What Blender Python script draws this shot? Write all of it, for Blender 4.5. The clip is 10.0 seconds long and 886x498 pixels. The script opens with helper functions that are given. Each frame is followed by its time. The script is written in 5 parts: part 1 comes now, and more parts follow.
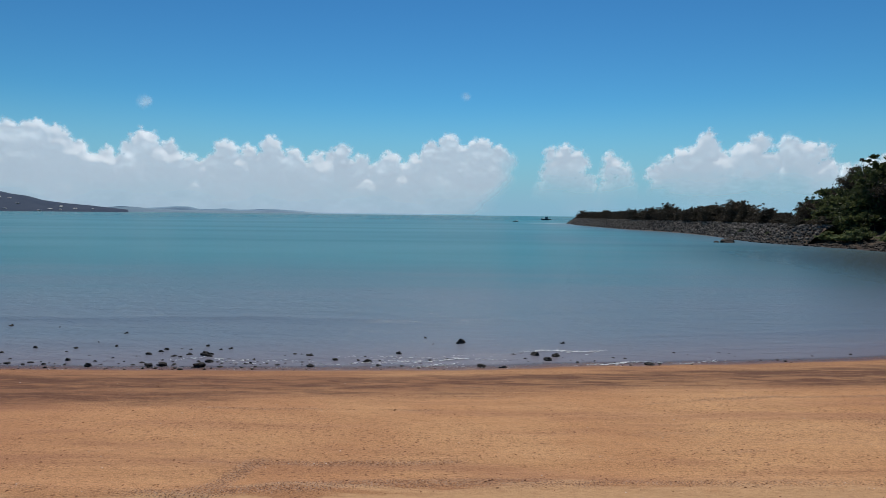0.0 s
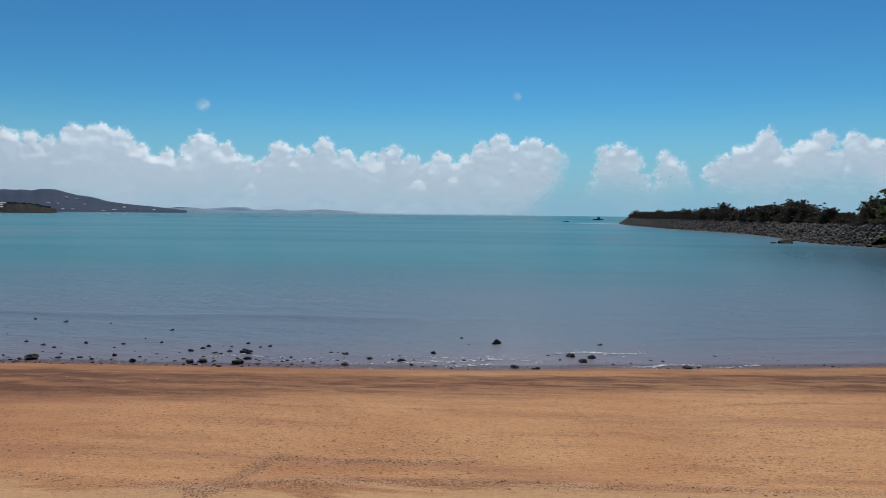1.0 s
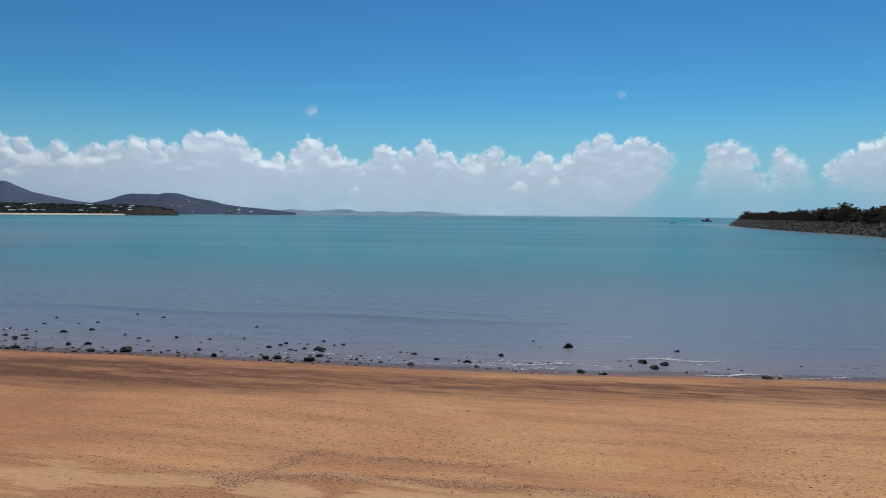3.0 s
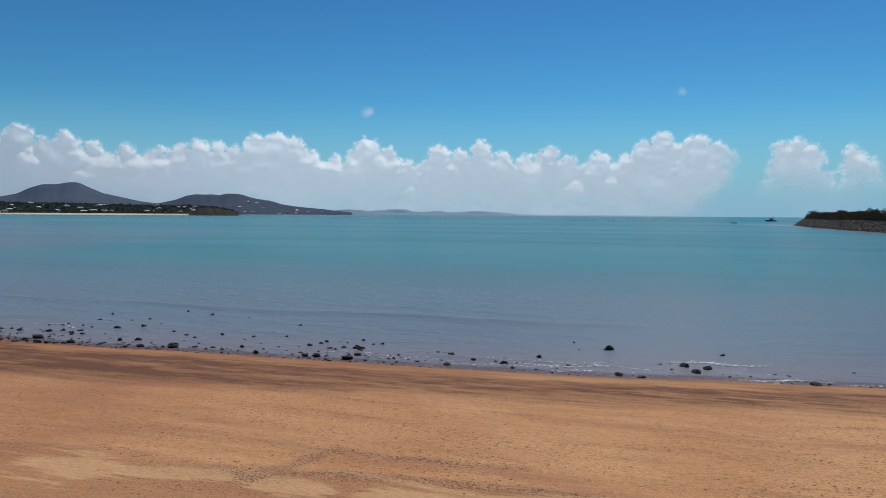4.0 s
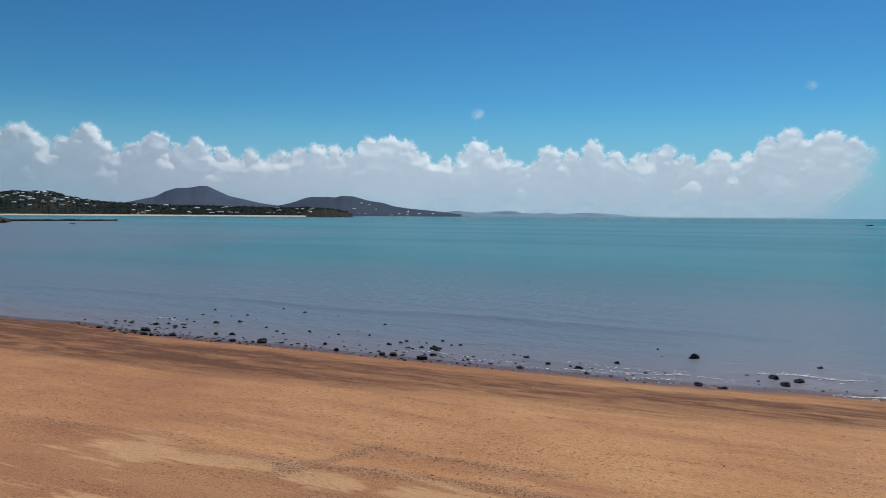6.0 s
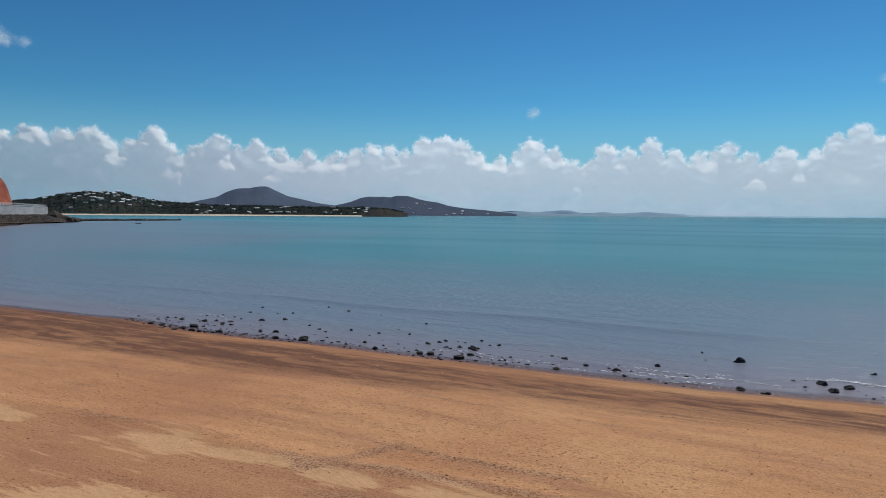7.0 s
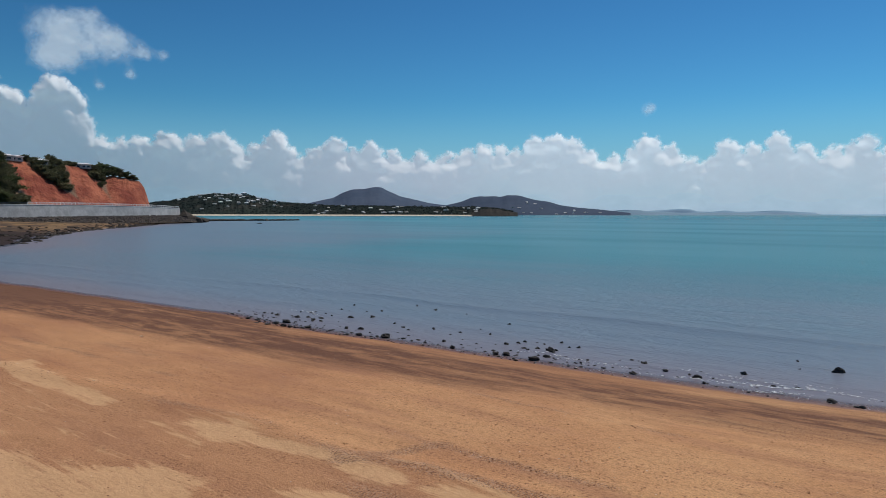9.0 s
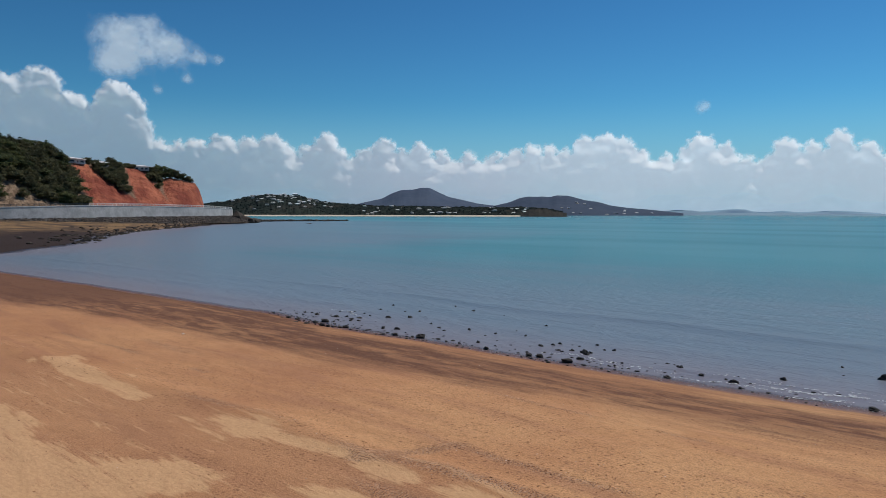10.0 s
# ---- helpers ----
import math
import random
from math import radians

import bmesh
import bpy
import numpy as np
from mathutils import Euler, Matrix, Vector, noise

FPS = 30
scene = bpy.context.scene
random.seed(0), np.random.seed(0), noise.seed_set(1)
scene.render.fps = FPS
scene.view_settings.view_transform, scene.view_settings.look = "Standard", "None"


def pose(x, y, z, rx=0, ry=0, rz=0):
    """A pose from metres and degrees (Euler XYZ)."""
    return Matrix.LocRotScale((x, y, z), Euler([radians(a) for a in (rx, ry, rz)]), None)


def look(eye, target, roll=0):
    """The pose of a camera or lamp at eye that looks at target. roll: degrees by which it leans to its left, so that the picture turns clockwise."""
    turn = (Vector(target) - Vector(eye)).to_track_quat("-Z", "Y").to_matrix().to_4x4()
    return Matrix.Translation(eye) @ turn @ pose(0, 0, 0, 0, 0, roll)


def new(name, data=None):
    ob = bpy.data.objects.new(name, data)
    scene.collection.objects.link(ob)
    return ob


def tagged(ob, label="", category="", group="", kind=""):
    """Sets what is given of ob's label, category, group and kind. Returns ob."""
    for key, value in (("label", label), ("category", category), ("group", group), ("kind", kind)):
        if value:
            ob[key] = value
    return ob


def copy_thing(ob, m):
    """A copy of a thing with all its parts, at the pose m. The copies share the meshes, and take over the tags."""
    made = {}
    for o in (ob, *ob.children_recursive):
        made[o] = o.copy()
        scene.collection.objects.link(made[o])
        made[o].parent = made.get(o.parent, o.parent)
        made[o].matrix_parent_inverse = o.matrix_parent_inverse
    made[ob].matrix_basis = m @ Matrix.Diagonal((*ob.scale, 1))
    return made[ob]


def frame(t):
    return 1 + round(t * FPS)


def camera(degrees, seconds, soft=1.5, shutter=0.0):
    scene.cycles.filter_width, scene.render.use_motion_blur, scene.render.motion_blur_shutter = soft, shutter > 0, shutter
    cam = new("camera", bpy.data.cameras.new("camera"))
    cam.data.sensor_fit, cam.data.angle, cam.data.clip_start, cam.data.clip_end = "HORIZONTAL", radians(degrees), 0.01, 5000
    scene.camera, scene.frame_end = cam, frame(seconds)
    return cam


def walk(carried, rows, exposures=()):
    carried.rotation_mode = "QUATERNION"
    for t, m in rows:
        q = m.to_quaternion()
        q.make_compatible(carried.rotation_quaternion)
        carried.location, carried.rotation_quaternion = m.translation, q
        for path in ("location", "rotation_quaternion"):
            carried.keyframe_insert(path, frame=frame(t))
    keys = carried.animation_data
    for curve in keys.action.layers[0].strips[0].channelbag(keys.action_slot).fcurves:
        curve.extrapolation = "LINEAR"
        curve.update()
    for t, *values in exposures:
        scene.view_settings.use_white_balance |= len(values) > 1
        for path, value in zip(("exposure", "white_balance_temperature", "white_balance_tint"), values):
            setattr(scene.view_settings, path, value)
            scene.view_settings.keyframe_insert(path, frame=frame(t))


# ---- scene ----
cam = camera(64.56, 10.0, soft=0.9)
# seconds, eye x y z in metres, then yaw (to the left), pitch and lean in degrees
ROWS = [
    (0.0, 0.0, 0.0, 5.0, 0.0, -2.825, -0.651), (0.5, 0.297, -0.014, 5.004, 2.176, -2.844, -0.612),
    (1.0, 0.573, -0.01, 5.009, 4.149, -2.847, -0.583), (1.5, 0.856, 0.009, 5.012, 6.183, -2.833, -0.54),
    (2.0, 1.139, 0.026, 5.02, 8.18, -2.826, -0.516), (2.5, 1.433, 0.047, 5.028, 10.233, -2.788, -0.469),
    (4.0, 2.318, 0.307, 5.039, 16.852, -2.833, -0.39), (4.5, 2.599, 0.377, 5.042, 19.127, -2.802, -0.35),
    (5.0, 2.878, 0.462, 5.055, 21.327, -2.806, -0.349), (5.5, 3.161, 0.573, 5.059, 23.532, -2.782, -0.384),
    (7.0, 3.98, 1.01, 5.068, 30.238, -2.817, -0.354), (7.5, 4.241, 1.171, 5.085, 32.427, -2.916, -0.288),
    (8.0, 4.493, 1.346, 5.084, 34.626, -2.937, -0.255), (8.5, 4.763, 1.514, 5.088, 36.971, -2.948, -0.177),
    (9.0, 5.024, 1.679, 5.091, 39.251, -2.894, -0.137), (9.5, 5.265, 1.831, 5.105, 41.304, -2.881, -0.087),
    (10.0, 5.488, 1.977, 5.119, 43.204, -2.865, -0.114),
]
EXPOSURE = -0.13
walk(cam, [(t, pose(x, y, z, 0, 0, yaw) @ pose(0, 0, 0, 90 + pitch) @ pose(0, 0, 0, 0, 0, -lean)) for t, x, y, z, yaw, pitch, lean in ROWS],
     exposures=[(0.0, EXPOSURE), (10.0, EXPOSURE)])

# ---- sky and sun ----
SUN_AZ, SUN_EL = 3.0, 56.0  # degrees to the right of the first view, and above the horizon
world = bpy.data.worlds.new("World")
scene.world = world
world.use_nodes = True
wn, wl = world.node_tree.nodes, world.node_tree.links
sky = wn.new("ShaderNodeTexSky")
sky.sky_type, sky.sun_disc = "NISHITA", False
sky.sun_elevation, sky.sun_rotation = radians(SUN_EL), radians(SUN_AZ)
sky.altitude, sky.air_density, sky.dust_density, sky.ozone_density = 0, 1.0, 0.0, 1.5
# a clear tropical sky: deeper and bluer than the plain model gives it
deeper, tinted = wn.new("ShaderNodeGamma"), wn.new("ShaderNodeMix")
tinted.data_type, tinted.blend_type = "RGBA", "MULTIPLY"
deeper.inputs[1].default_value, tinted.inputs[0].default_value = 1.45, 1.0
tinted.inputs[7].default_value = (0.61, 1.36, 1.60, 1)
wl.new(sky.outputs[0], deeper.inputs[0])
wl.new(deeper.outputs[0], tinted.inputs[6])
# pale sea haze low over the horizon
where, height, low, hazy = wn.new("ShaderNodeTexCoord"), wn.new("ShaderNodeSeparateXYZ"), wn.new("ShaderNodeMapRange"), wn.new("ShaderNodeMix")
hazy.data_type, low.interpolation_type = "RGBA", "SMOOTHSTEP"
low.inputs["From Min"].default_value, low.inputs["From Max"].default_value = 0.0, 0.165
low.inputs["To Min"].default_value, low.inputs["To Max"].default_value = 0.95, 0.0
hazy.inputs[7].default_value = (12.4, 23.0, 31.8, 1)
wl.new(where.outputs["Generated"], height.inputs[0])
wl.new(height.outputs[2], low.inputs["Value"])
wl.new(low.outputs[0], hazy.inputs[0])
wl.new(tinted.outputs[2], hazy.inputs[6])
wl.new(hazy.outputs[2], wn["Background"].inputs[0])
wn["Background"].inputs[1].default_value = 0.0203
sun_data = bpy.data.lights.new("sun", "SUN")
sun_data.energy, sun_data.angle, sun_data.color = 3.15, radians(0.53), (1.0, 0.93, 0.83)
sun = new("sun", sun_data)
SUN_WAY = Vector((math.sin(radians(SUN_AZ)) * math.cos(radians(SUN_EL)), math.cos(radians(SUN_AZ)) * math.cos(radians(SUN_EL)), math.sin(radians(SUN_EL))))
sun.matrix_world = look(SUN_WAY * 100, (0, 0, 0))


# ---- helpers of this scene ----
def hashed(ix, iy, seed):
    h = (ix.astype(np.int64) * 374761393 + iy.astype(np.int64) * 668265263 + seed * 974711) & 0xFFFFFFFF
    h = ((h ^ (h >> 13)) * 1274126177) & 0xFFFFFFFF
    return ((h ^ (h >> 16)) & 0xFFFF) / 65535.0


def value_noise(x, y, seed=0):
    x, y = np.asarray(x, float), np.asarray(y, float)
    ix, iy = np.floor(x), np.floor(y)
    fx, fy = x - ix, y - iy
    fx, fy = fx * fx * fx * (fx * (fx * 6 - 15) + 10), fy * fy * fy * (fy * (fy * 6 - 15) + 10)
    a, b = hashed(ix, iy, seed), hashed(ix + 1, iy, seed)
    c, d = hashed(ix, iy + 1, seed), hashed(ix + 1, iy + 1, seed)
    return (a + (b - a) * fx) * (1 - fy) + (c + (d - c) * fx) * fy


def fbm(x, y, octaves=4, seed=0, gain=0.5):
    """Fractal noise between about -1 and 1."""
    total, amp, norm = 0.0, 1.0, 0.0
    for k in range(octaves):
        total = total + amp * (value_noise(x * 2 ** k + 17.3 * k, y * 2 ** k - 9.1 * k, seed + k) * 2 - 1)
        norm += amp
        amp *= gain
    return total / norm


def ease(a, b, x):
    t = np.clip((np.asarray(x, float) - a) / (b - a), 0, 1)
    return t * t * (3 - 2 * t)


def mesh_of(name, verts, faces, material=None, smooth=True, attributes=None):
    me = bpy.data.meshes.new(name)
    me.from_pydata(np.asarray(verts).tolist(), [], np.asarray(faces).tolist() if isinstance(faces, np.ndarray) else faces)
    if material:
        me.materials.append(material)
    me.polygons.foreach_set("use_smooth", [smooth] * len(me.polygons))
    for key, values in (attributes or {}).items():
        me.attributes.new(key, "FLOAT", "POINT").data.foreach_set("value", np.asarray(values, dtype=np.float32))
    me.update()
    return me


def grid_faces(rows, cols, wrap=False):
    r, c = np.meshgrid(np.arange(rows - 1), np.arange(cols if wrap else cols - 1), indexing="ij")
    n = (c + 1) % cols
    return np.stack([r * cols + c, r * cols + n, (r + 1) * cols + n, (r + 1) * cols + c], -1).reshape(-1, 4)


def part(name, data, material, parent, label="", m=None):
    """One mesh object under a thing or a part; data is a bmesh or a mesh."""
    if isinstance(data, bmesh.types.BMesh):
        me = bpy.data.meshes.new(name)
        data.to_mesh(me)
        data.free()
    else:
        me = data
    if material and not me.materials:
        me.materials.append(material)
    ob = new(name, me)
    ob.parent = parent
    if m is not None:
        ob.matrix_basis = m
    return tagged(ob, label) if label else ob


def box(bm, size, at=(0, 0, 0), bevel=0.0, turn=None):
    m = Matrix.Translation(at) @ (turn or Matrix()) @ Matrix.Diagonal((*size, 1))
    made = bmesh.ops.create_cube(bm, size=1, matrix=m)
    if bevel:
        edges = list({e for v in made["verts"] for e in v.link_edges})
        bmesh.ops.bevel(bm, geom=edges, offset=bevel, segments=1, affect="EDGES")


def tube(verts, faces, points, radii, sides=6):
    """Adds a tapered tube along the points to the lists."""
    start = len(verts)
    for k, p in enumerate(points):
        way = (points[min(k + 1, len(points) - 1)] - points[max(k - 1, 0)]).normalized()
        side = way.cross(Vector((0.31, 0.95, 0.05))).normalized()
        up = way.cross(side)
        for j in range(sides):
            a = 2 * math.pi * j / sides
            verts.append(tuple(p + (side * math.cos(a) + up * math.sin(a)) * radii[k]))
    for k in range(len(points) - 1):
        for j in range(sides):
            a, b = start + k * sides + j, start + k * sides + (j + 1) % sides
            faces.append((a, b, b + sides, a + sides))
    faces.append(tuple(start + (len(points) - 1) * sides + j for j in range(sides)))


def along(points, step):
    """Places every step metres along a polyline: point and direction."""
    pts = [Vector(p) for p in points]
    made, left = [], 0.0
    for a, b in zip(pts, pts[1:]):
        length = (b - a).length
        s = left
        while s < length:
            made.append((a.lerp(b, s / length), (b - a).normalized()))
            s += step
        left = s - length
    return made


def smooth_line(points, times=2):
    """Rounds the corners of a polyline."""
    pts = [Vector(p) for p in points]
    for _ in range(times):
        cut = [pts[0]]
        for a, b in zip(pts, pts[1:]):
            cut += [a.lerp(b, 0.25), a.lerp(b, 0.75)]
        pts = cut + [pts[-1]]
    return pts


# ---- materials ----
def material(name):
    m = bpy.data.materials.new(name)
    m.use_nodes = True
    return m, m.node_tree, m.node_tree.nodes["Principled BSDF"]


def noise_of(nt, vector, scale, detail=5.0, rough=0.55, distortion=0.0):
    n = nt.nodes.new("ShaderNodeTexNoise")
    n.inputs["Scale"].default_value, n.inputs["Detail"].default_value = scale, detail
    n.inputs["Roughness"].default_value, n.inputs["Distortion"].default_value = rough, distortion
    nt.links.new(vector, n.inputs["Vector"])
    return n.outputs[0]


def stretched(nt, vector, scale, turn=0.0):
    n = nt.nodes.new("ShaderNodeMapping")
    n.inputs["Scale"].default_value = scale
    n.inputs["Rotation"].default_value = (0, 0, radians(turn))
    nt.links.new(vector, n.inputs["Vector"])
    return n.outputs[0]


def span(nt, value, low, high, to_low=0.0, to_high=1.0):
    n = nt.nodes.new("ShaderNodeMapRange")
    n.interpolation_type = "SMOOTHSTEP"
    for key, v in (("From Min", low), ("From Max", high), ("To Min", to_low), ("To Max", to_high)):
        n.inputs[key].default_value = v
    nt.links.new(value, n.inputs["Value"])
    return n.outputs[0]


def calc(nt, op, a, b):
    n = nt.nodes.new("ShaderNodeMath")
    n.operation = op
    for k, v in enumerate((a, b)):
        if isinstance(v, (int, float)):
            n.inputs[k].default_value = v
        else:
            nt.links.new(v, n.inputs[k])
    return n.outputs[0]


def blend(nt, factor, a, b, mode="MIX"):
    n = nt.nodes.new("ShaderNodeMix")
    n.data_type, n.blend_type = "RGBA", mode
    for key, v in ((0, factor), (6, a), (7, b)):
        if isinstance(v, (int, float)):
            n.inputs[key].default_value = v
        elif isinstance(v, tuple):
            n.inputs[key].default_value = (*v, 1)
        else:
            nt.links.new(v, n.inputs[key])
    return n.outputs[2]


def attribute(nt, name):
    n = nt.nodes.new("ShaderNodeAttribute")
    n.attribute_name = name
    return n.outputs["Fac"]


def position(nt):
    return nt.nodes.new("ShaderNodeNewGeometry").outputs["Position"]


def relief(nt, bsdf, height, distance, strength=1.0):
    n = nt.nodes.new("ShaderNodeBump")
    n.inputs["Distance"].default_value, n.inputs["Strength"].default_value = distance, strength
    nt.links.new(height, n.inputs["Height"])
    nt.links.new(n.outputs[0], bsdf.inputs["Normal"])


def mottled(name, dark, light, scale, rough=0.85, bump=0.0, third=None, island=False, vary=(0.68, 1.25), shine=0.3):
    """A rough surface whose colour wanders at two scales and from piece to piece."""
    m, nt, bsdf = material(name)
    pos = position(nt)
    broad, fine = noise_of(nt, pos, scale, 4), noise_of(nt, pos, scale * 7.3, 6, 0.65)
    tone = calc(nt, "ADD", calc(nt, "MULTIPLY", broad, 0.6), calc(nt, "MULTIPLY", fine, 0.4))
    colour = blend(nt, span(nt, tone, 0.36, 0.64), dark, light)
    if third:
        colour = blend(nt, span(nt, noise_of(nt, pos, scale * 2.1, 3), 0.55, 0.68), colour, third)
    if island:
        piece = nt.nodes.new("ShaderNodeNewGeometry").outputs["Random Per Island"]
    else:
        piece = nt.nodes.new("ShaderNodeObjectInfo").outputs["Random"]
    colour = blend(nt, 1.0, colour, blend(nt, piece, (vary[0],) * 3, (vary[1],) * 3), "MULTIPLY")
    nt.links.new(colour, bsdf.inputs["Base Color"])
    bsdf.inputs["Roughness"].default_value = rough
    bsdf.inputs["Specular IOR Level"].default_value = shine
    if bump:
        relief(nt, bsdf, fine, bump)
    return m


def make_sand():
    m, nt, bsdf = material("sand")
    pos, shore = position(nt), attribute(nt, "shore")
    streak = noise_of(nt, stretched(nt, pos, (0.16, 1.1, 1.0), 2), 1.0, 6, 0.6, 0.4)
    streak2 = noise_of(nt, stretched(nt, pos, (0.35, 2.4, 1.0), -3), 1.0, 5, 0.6, 0.3)
    wash = noise_of(nt, stretched(nt, pos, (0.17, 0.9, 1.0), 1.5), 1.0, 6, 0.62, 0.5)
    broad = noise_of(nt, pos, 0.22, 4)
    grain = noise_of(nt, pos, 38.0, 3, 0.7)
    fine = noise_of(nt, stretched(nt, pos, (1.0, 2.2, 1.0)), 7.0, 6, 0.68)
    apart = nt.nodes.new("ShaderNodeSeparateXYZ")
    nt.links.new(pos, apart.inputs[0])
    east = span(nt, calc(nt, "ADD", apart.outputs["X"], calc(nt, "MULTIPLY", calc(nt, "SUBTRACT", broad, 0.5), 9.0)), -9.0, 3.0)
    colour = blend(nt, span(nt, broad, 0.35, 0.65), blend(nt, east, (0.475, 0.228, 0.110), (0.555, 0.285, 0.132)), blend(nt, east, (0.57, 0.295, 0.142), (0.625, 0.348, 0.168)))
    colour = blend(nt, calc(nt, "MULTIPLY", span(nt, streak, 0.46, 0.68), 0.6), colour, (0.37, 0.172, 0.095))
    colour = blend(nt, calc(nt, "MULTIPLY", span(nt, fine, 0.50, 0.72), 0.7), colour, (0.30, 0.145, 0.075))
    colour = blend(nt, calc(nt, "MULTIPLY", attribute(nt, "brown"), 0.52), colour, blend(nt, span(nt, fine, 0.3, 0.7), (0.36, 0.178, 0.092), (0.45, 0.228, 0.118)))
    colour = blend(nt, 1.0, colour, blend(nt, span(nt, grain, 0.3, 0.7), (0.80, 0.78, 0.75), (1.26, 1.26, 1.24)), "MULTIPLY")
    # pale, dry upper beach in drifts
    dry = attribute(nt, "dry")
    drifts = noise_of(nt, stretched(nt, pos, (0.5, 4.6, 1.0), 4), 1.0, 6, 0.62, 0.5)
    crisp = span(nt, calc(nt, "ADD", dry, calc(nt, "MULTIPLY", calc(nt, "SUBTRACT", drifts, 0.5), 2.4)), 0.34, 0.70)
    colour = blend(nt, calc(nt, "MULTIPLY", crisp, 0.85), colour, blend(nt, span(nt, fine, 0.3, 0.7), (0.70, 0.425, 0.222), (0.60, 0.345, 0.175)))
    # coarse shell and pebble grit
    grit = attribute(nt, "grit")
    spots = nt.nodes.new("ShaderNodeTexVoronoi")
    spots.voronoi_dimensions = "2D"
    spots.inputs["Scale"].default_value = 26.0
    nt.links.new(pos, spots.inputs["Vector"])
    speck = blend(nt, span(nt, spots.outputs["Color"], 0.25, 0.9), (0.13, 0.06, 0.036), (0.52, 0.34, 0.23))
    where = calc(nt, "MULTIPLY", span(nt, spots.outputs["Distance"], 0.5, 0.2), span(nt, calc(nt, "ADD", grit, calc(nt, "MULTIPLY", grain, 0.5)), 0.45, 0.95))
    colour = blend(nt, span(nt, grit, 0.45, 0.95, 0.0, 0.28), colour, (0.30, 0.142, 0.075))
    colour = blend(nt, where, colour, speck)
    # loose dark specks all over, of two sizes
    for scale, rare, reach_, strength in ((6.0, 0.64, 0.20, 0.7), (10.3, 0.62, 0.24, 0.62), (19.0, 0.56, 0.30, 0.5)):
        dots = nt.nodes.new("ShaderNodeTexVoronoi")
        dots.voronoi_dimensions = "2D"
        dots.inputs["Scale"].default_value = scale
        nt.links.new(stretched(nt, pos, (0.8, 1.0, 1.0)), dots.inputs["Vector"])
        some = calc(nt, "MULTIPLY", span(nt, dots.outputs["Distance"], reach_, reach_ * 0.55), span(nt, dots.outputs["Color"], rare, rare + 0.05))
        some = calc(nt, "MULTIPLY", some, span(nt, noise_of(nt, stretched(nt, pos, (0.3, 0.9, 1.0)), 1.0, 4), 0.36, 0.6))
        some = calc(nt, "MULTIPLY", some, calc(nt, "SUBTRACT", 1.0, calc(nt, "MULTIPLY", crisp, 0.75)))
        colour = blend(nt, calc(nt, "MULTIPLY", some, strength), colour, (0.19, 0.078, 0.036))
    # wet, darker sand by the water, drawn out in streaks along the shore above a paler, rinsed lip
    tide = attribute(nt, "tide")
    long_streak = noise_of(nt, stretched(nt, pos, (0.075, 0.8, 1.0), 3), 1.0, 6, 0.62, 0.7)
    flames = noise_of(nt, stretched(nt, pos, (0.7, 2.3, 1.0), 20), 1.0, 6, 0.64, 0.6)
    level = calc(nt, "ADD", tide, calc(nt, "ADD", calc(nt, "MULTIPLY", calc(nt, "SUBTRACT", wash, 0.5), 4.2), calc(nt, "MULTIPLY", calc(nt, "SUBTRACT", fine, 0.5), 2.2)))
    core = span(nt, level, 7.4, 4.9)
    lip = calc(nt, "MULTIPLY", span(nt, calc(nt, "ADD", shore, calc(nt, "MULTIPLY", calc(nt, "SUBTRACT", streak2, 0.5), 3.0)), 2.2, 0.8), span(nt, apart.outputs["X"], -24.0, -16.0, 0.0, 0.6))
    mixed = calc(nt, "ADD", calc(nt, "MULTIPLY", long_streak, 0.5), calc(nt, "MULTIPLY", flames, 0.5))
    damp = calc(nt, "MULTIPLY", calc(nt, "MULTIPLY", core, calc(nt, "SUBTRACT", 1.0, lip)), calc(nt, "MAXIMUM", span(nt, mixed, 0.40, 0.56, 0.42, 1.0), span(nt, apart.outputs["X"], -22.0, -38.0, 0.0, 0.92)))
    damp = calc(nt, "MAXIMUM", damp, calc(nt, "MULTIPLY", calc(nt, "MULTIPLY", lip, span(nt, streak2, 0.50, 0.64)), 0.62))
    colour = blend(nt, damp, colour, blend(nt, span(nt, fine, 0.3, 0.7), (0.122, 0.053, 0.030), (0.190, 0.087, 0.048)))
    wet = span(nt, calc(nt, "ADD", shore, calc(nt, "MULTIPLY", streak2, 0.5)), 0.62, 0.25)
    colour = blend(nt, wet, colour, (0.20, 0.085, 0.048))
    # brown and ochre tidal flat, in the cove and under the water
    flat = attribute(nt, "flat")
    patches = blend(nt, span(nt, noise_of(nt, stretched(nt, pos, (0.11, 0.13, 0.1)), 1.0, 6, 0.65), 0.42, 0.58), (0.085, 0.054, 0.034), (0.27, 0.165, 0.075))
    mud = calc(nt, "MULTIPLY", span(nt, calc(nt, "ADD", shore, calc(nt, "MULTIPLY", wash, 8.0)), 28.0, 16.0), span(nt, apart.outputs["X"], -215.0, -165.0))
    patches = blend(nt, mud, patches, (0.036, 0.020, 0.014))
    patches = blend(nt, span(nt, shore, -1.0, -9.0), patches, (0.05, 0.034, 0.023))
    colour = blend(nt, flat, colour, patches)
    nt.links.new(colour, bsdf.inputs["Base Color"])
    nt.links.new(calc(nt, "SUBTRACT", 0.93, calc(nt, "MULTIPLY", wet, 0.5)), bsdf.inputs["Roughness"])
    bsdf.inputs["Specular IOR Level"].default_value = 0.25
    height = calc(nt, "ADD", calc(nt, "MULTIPLY", fine, 0.7), calc(nt, "MULTIPLY", grain, 0.3))
    relief(nt, bsdf, height, 0.028)
    return m


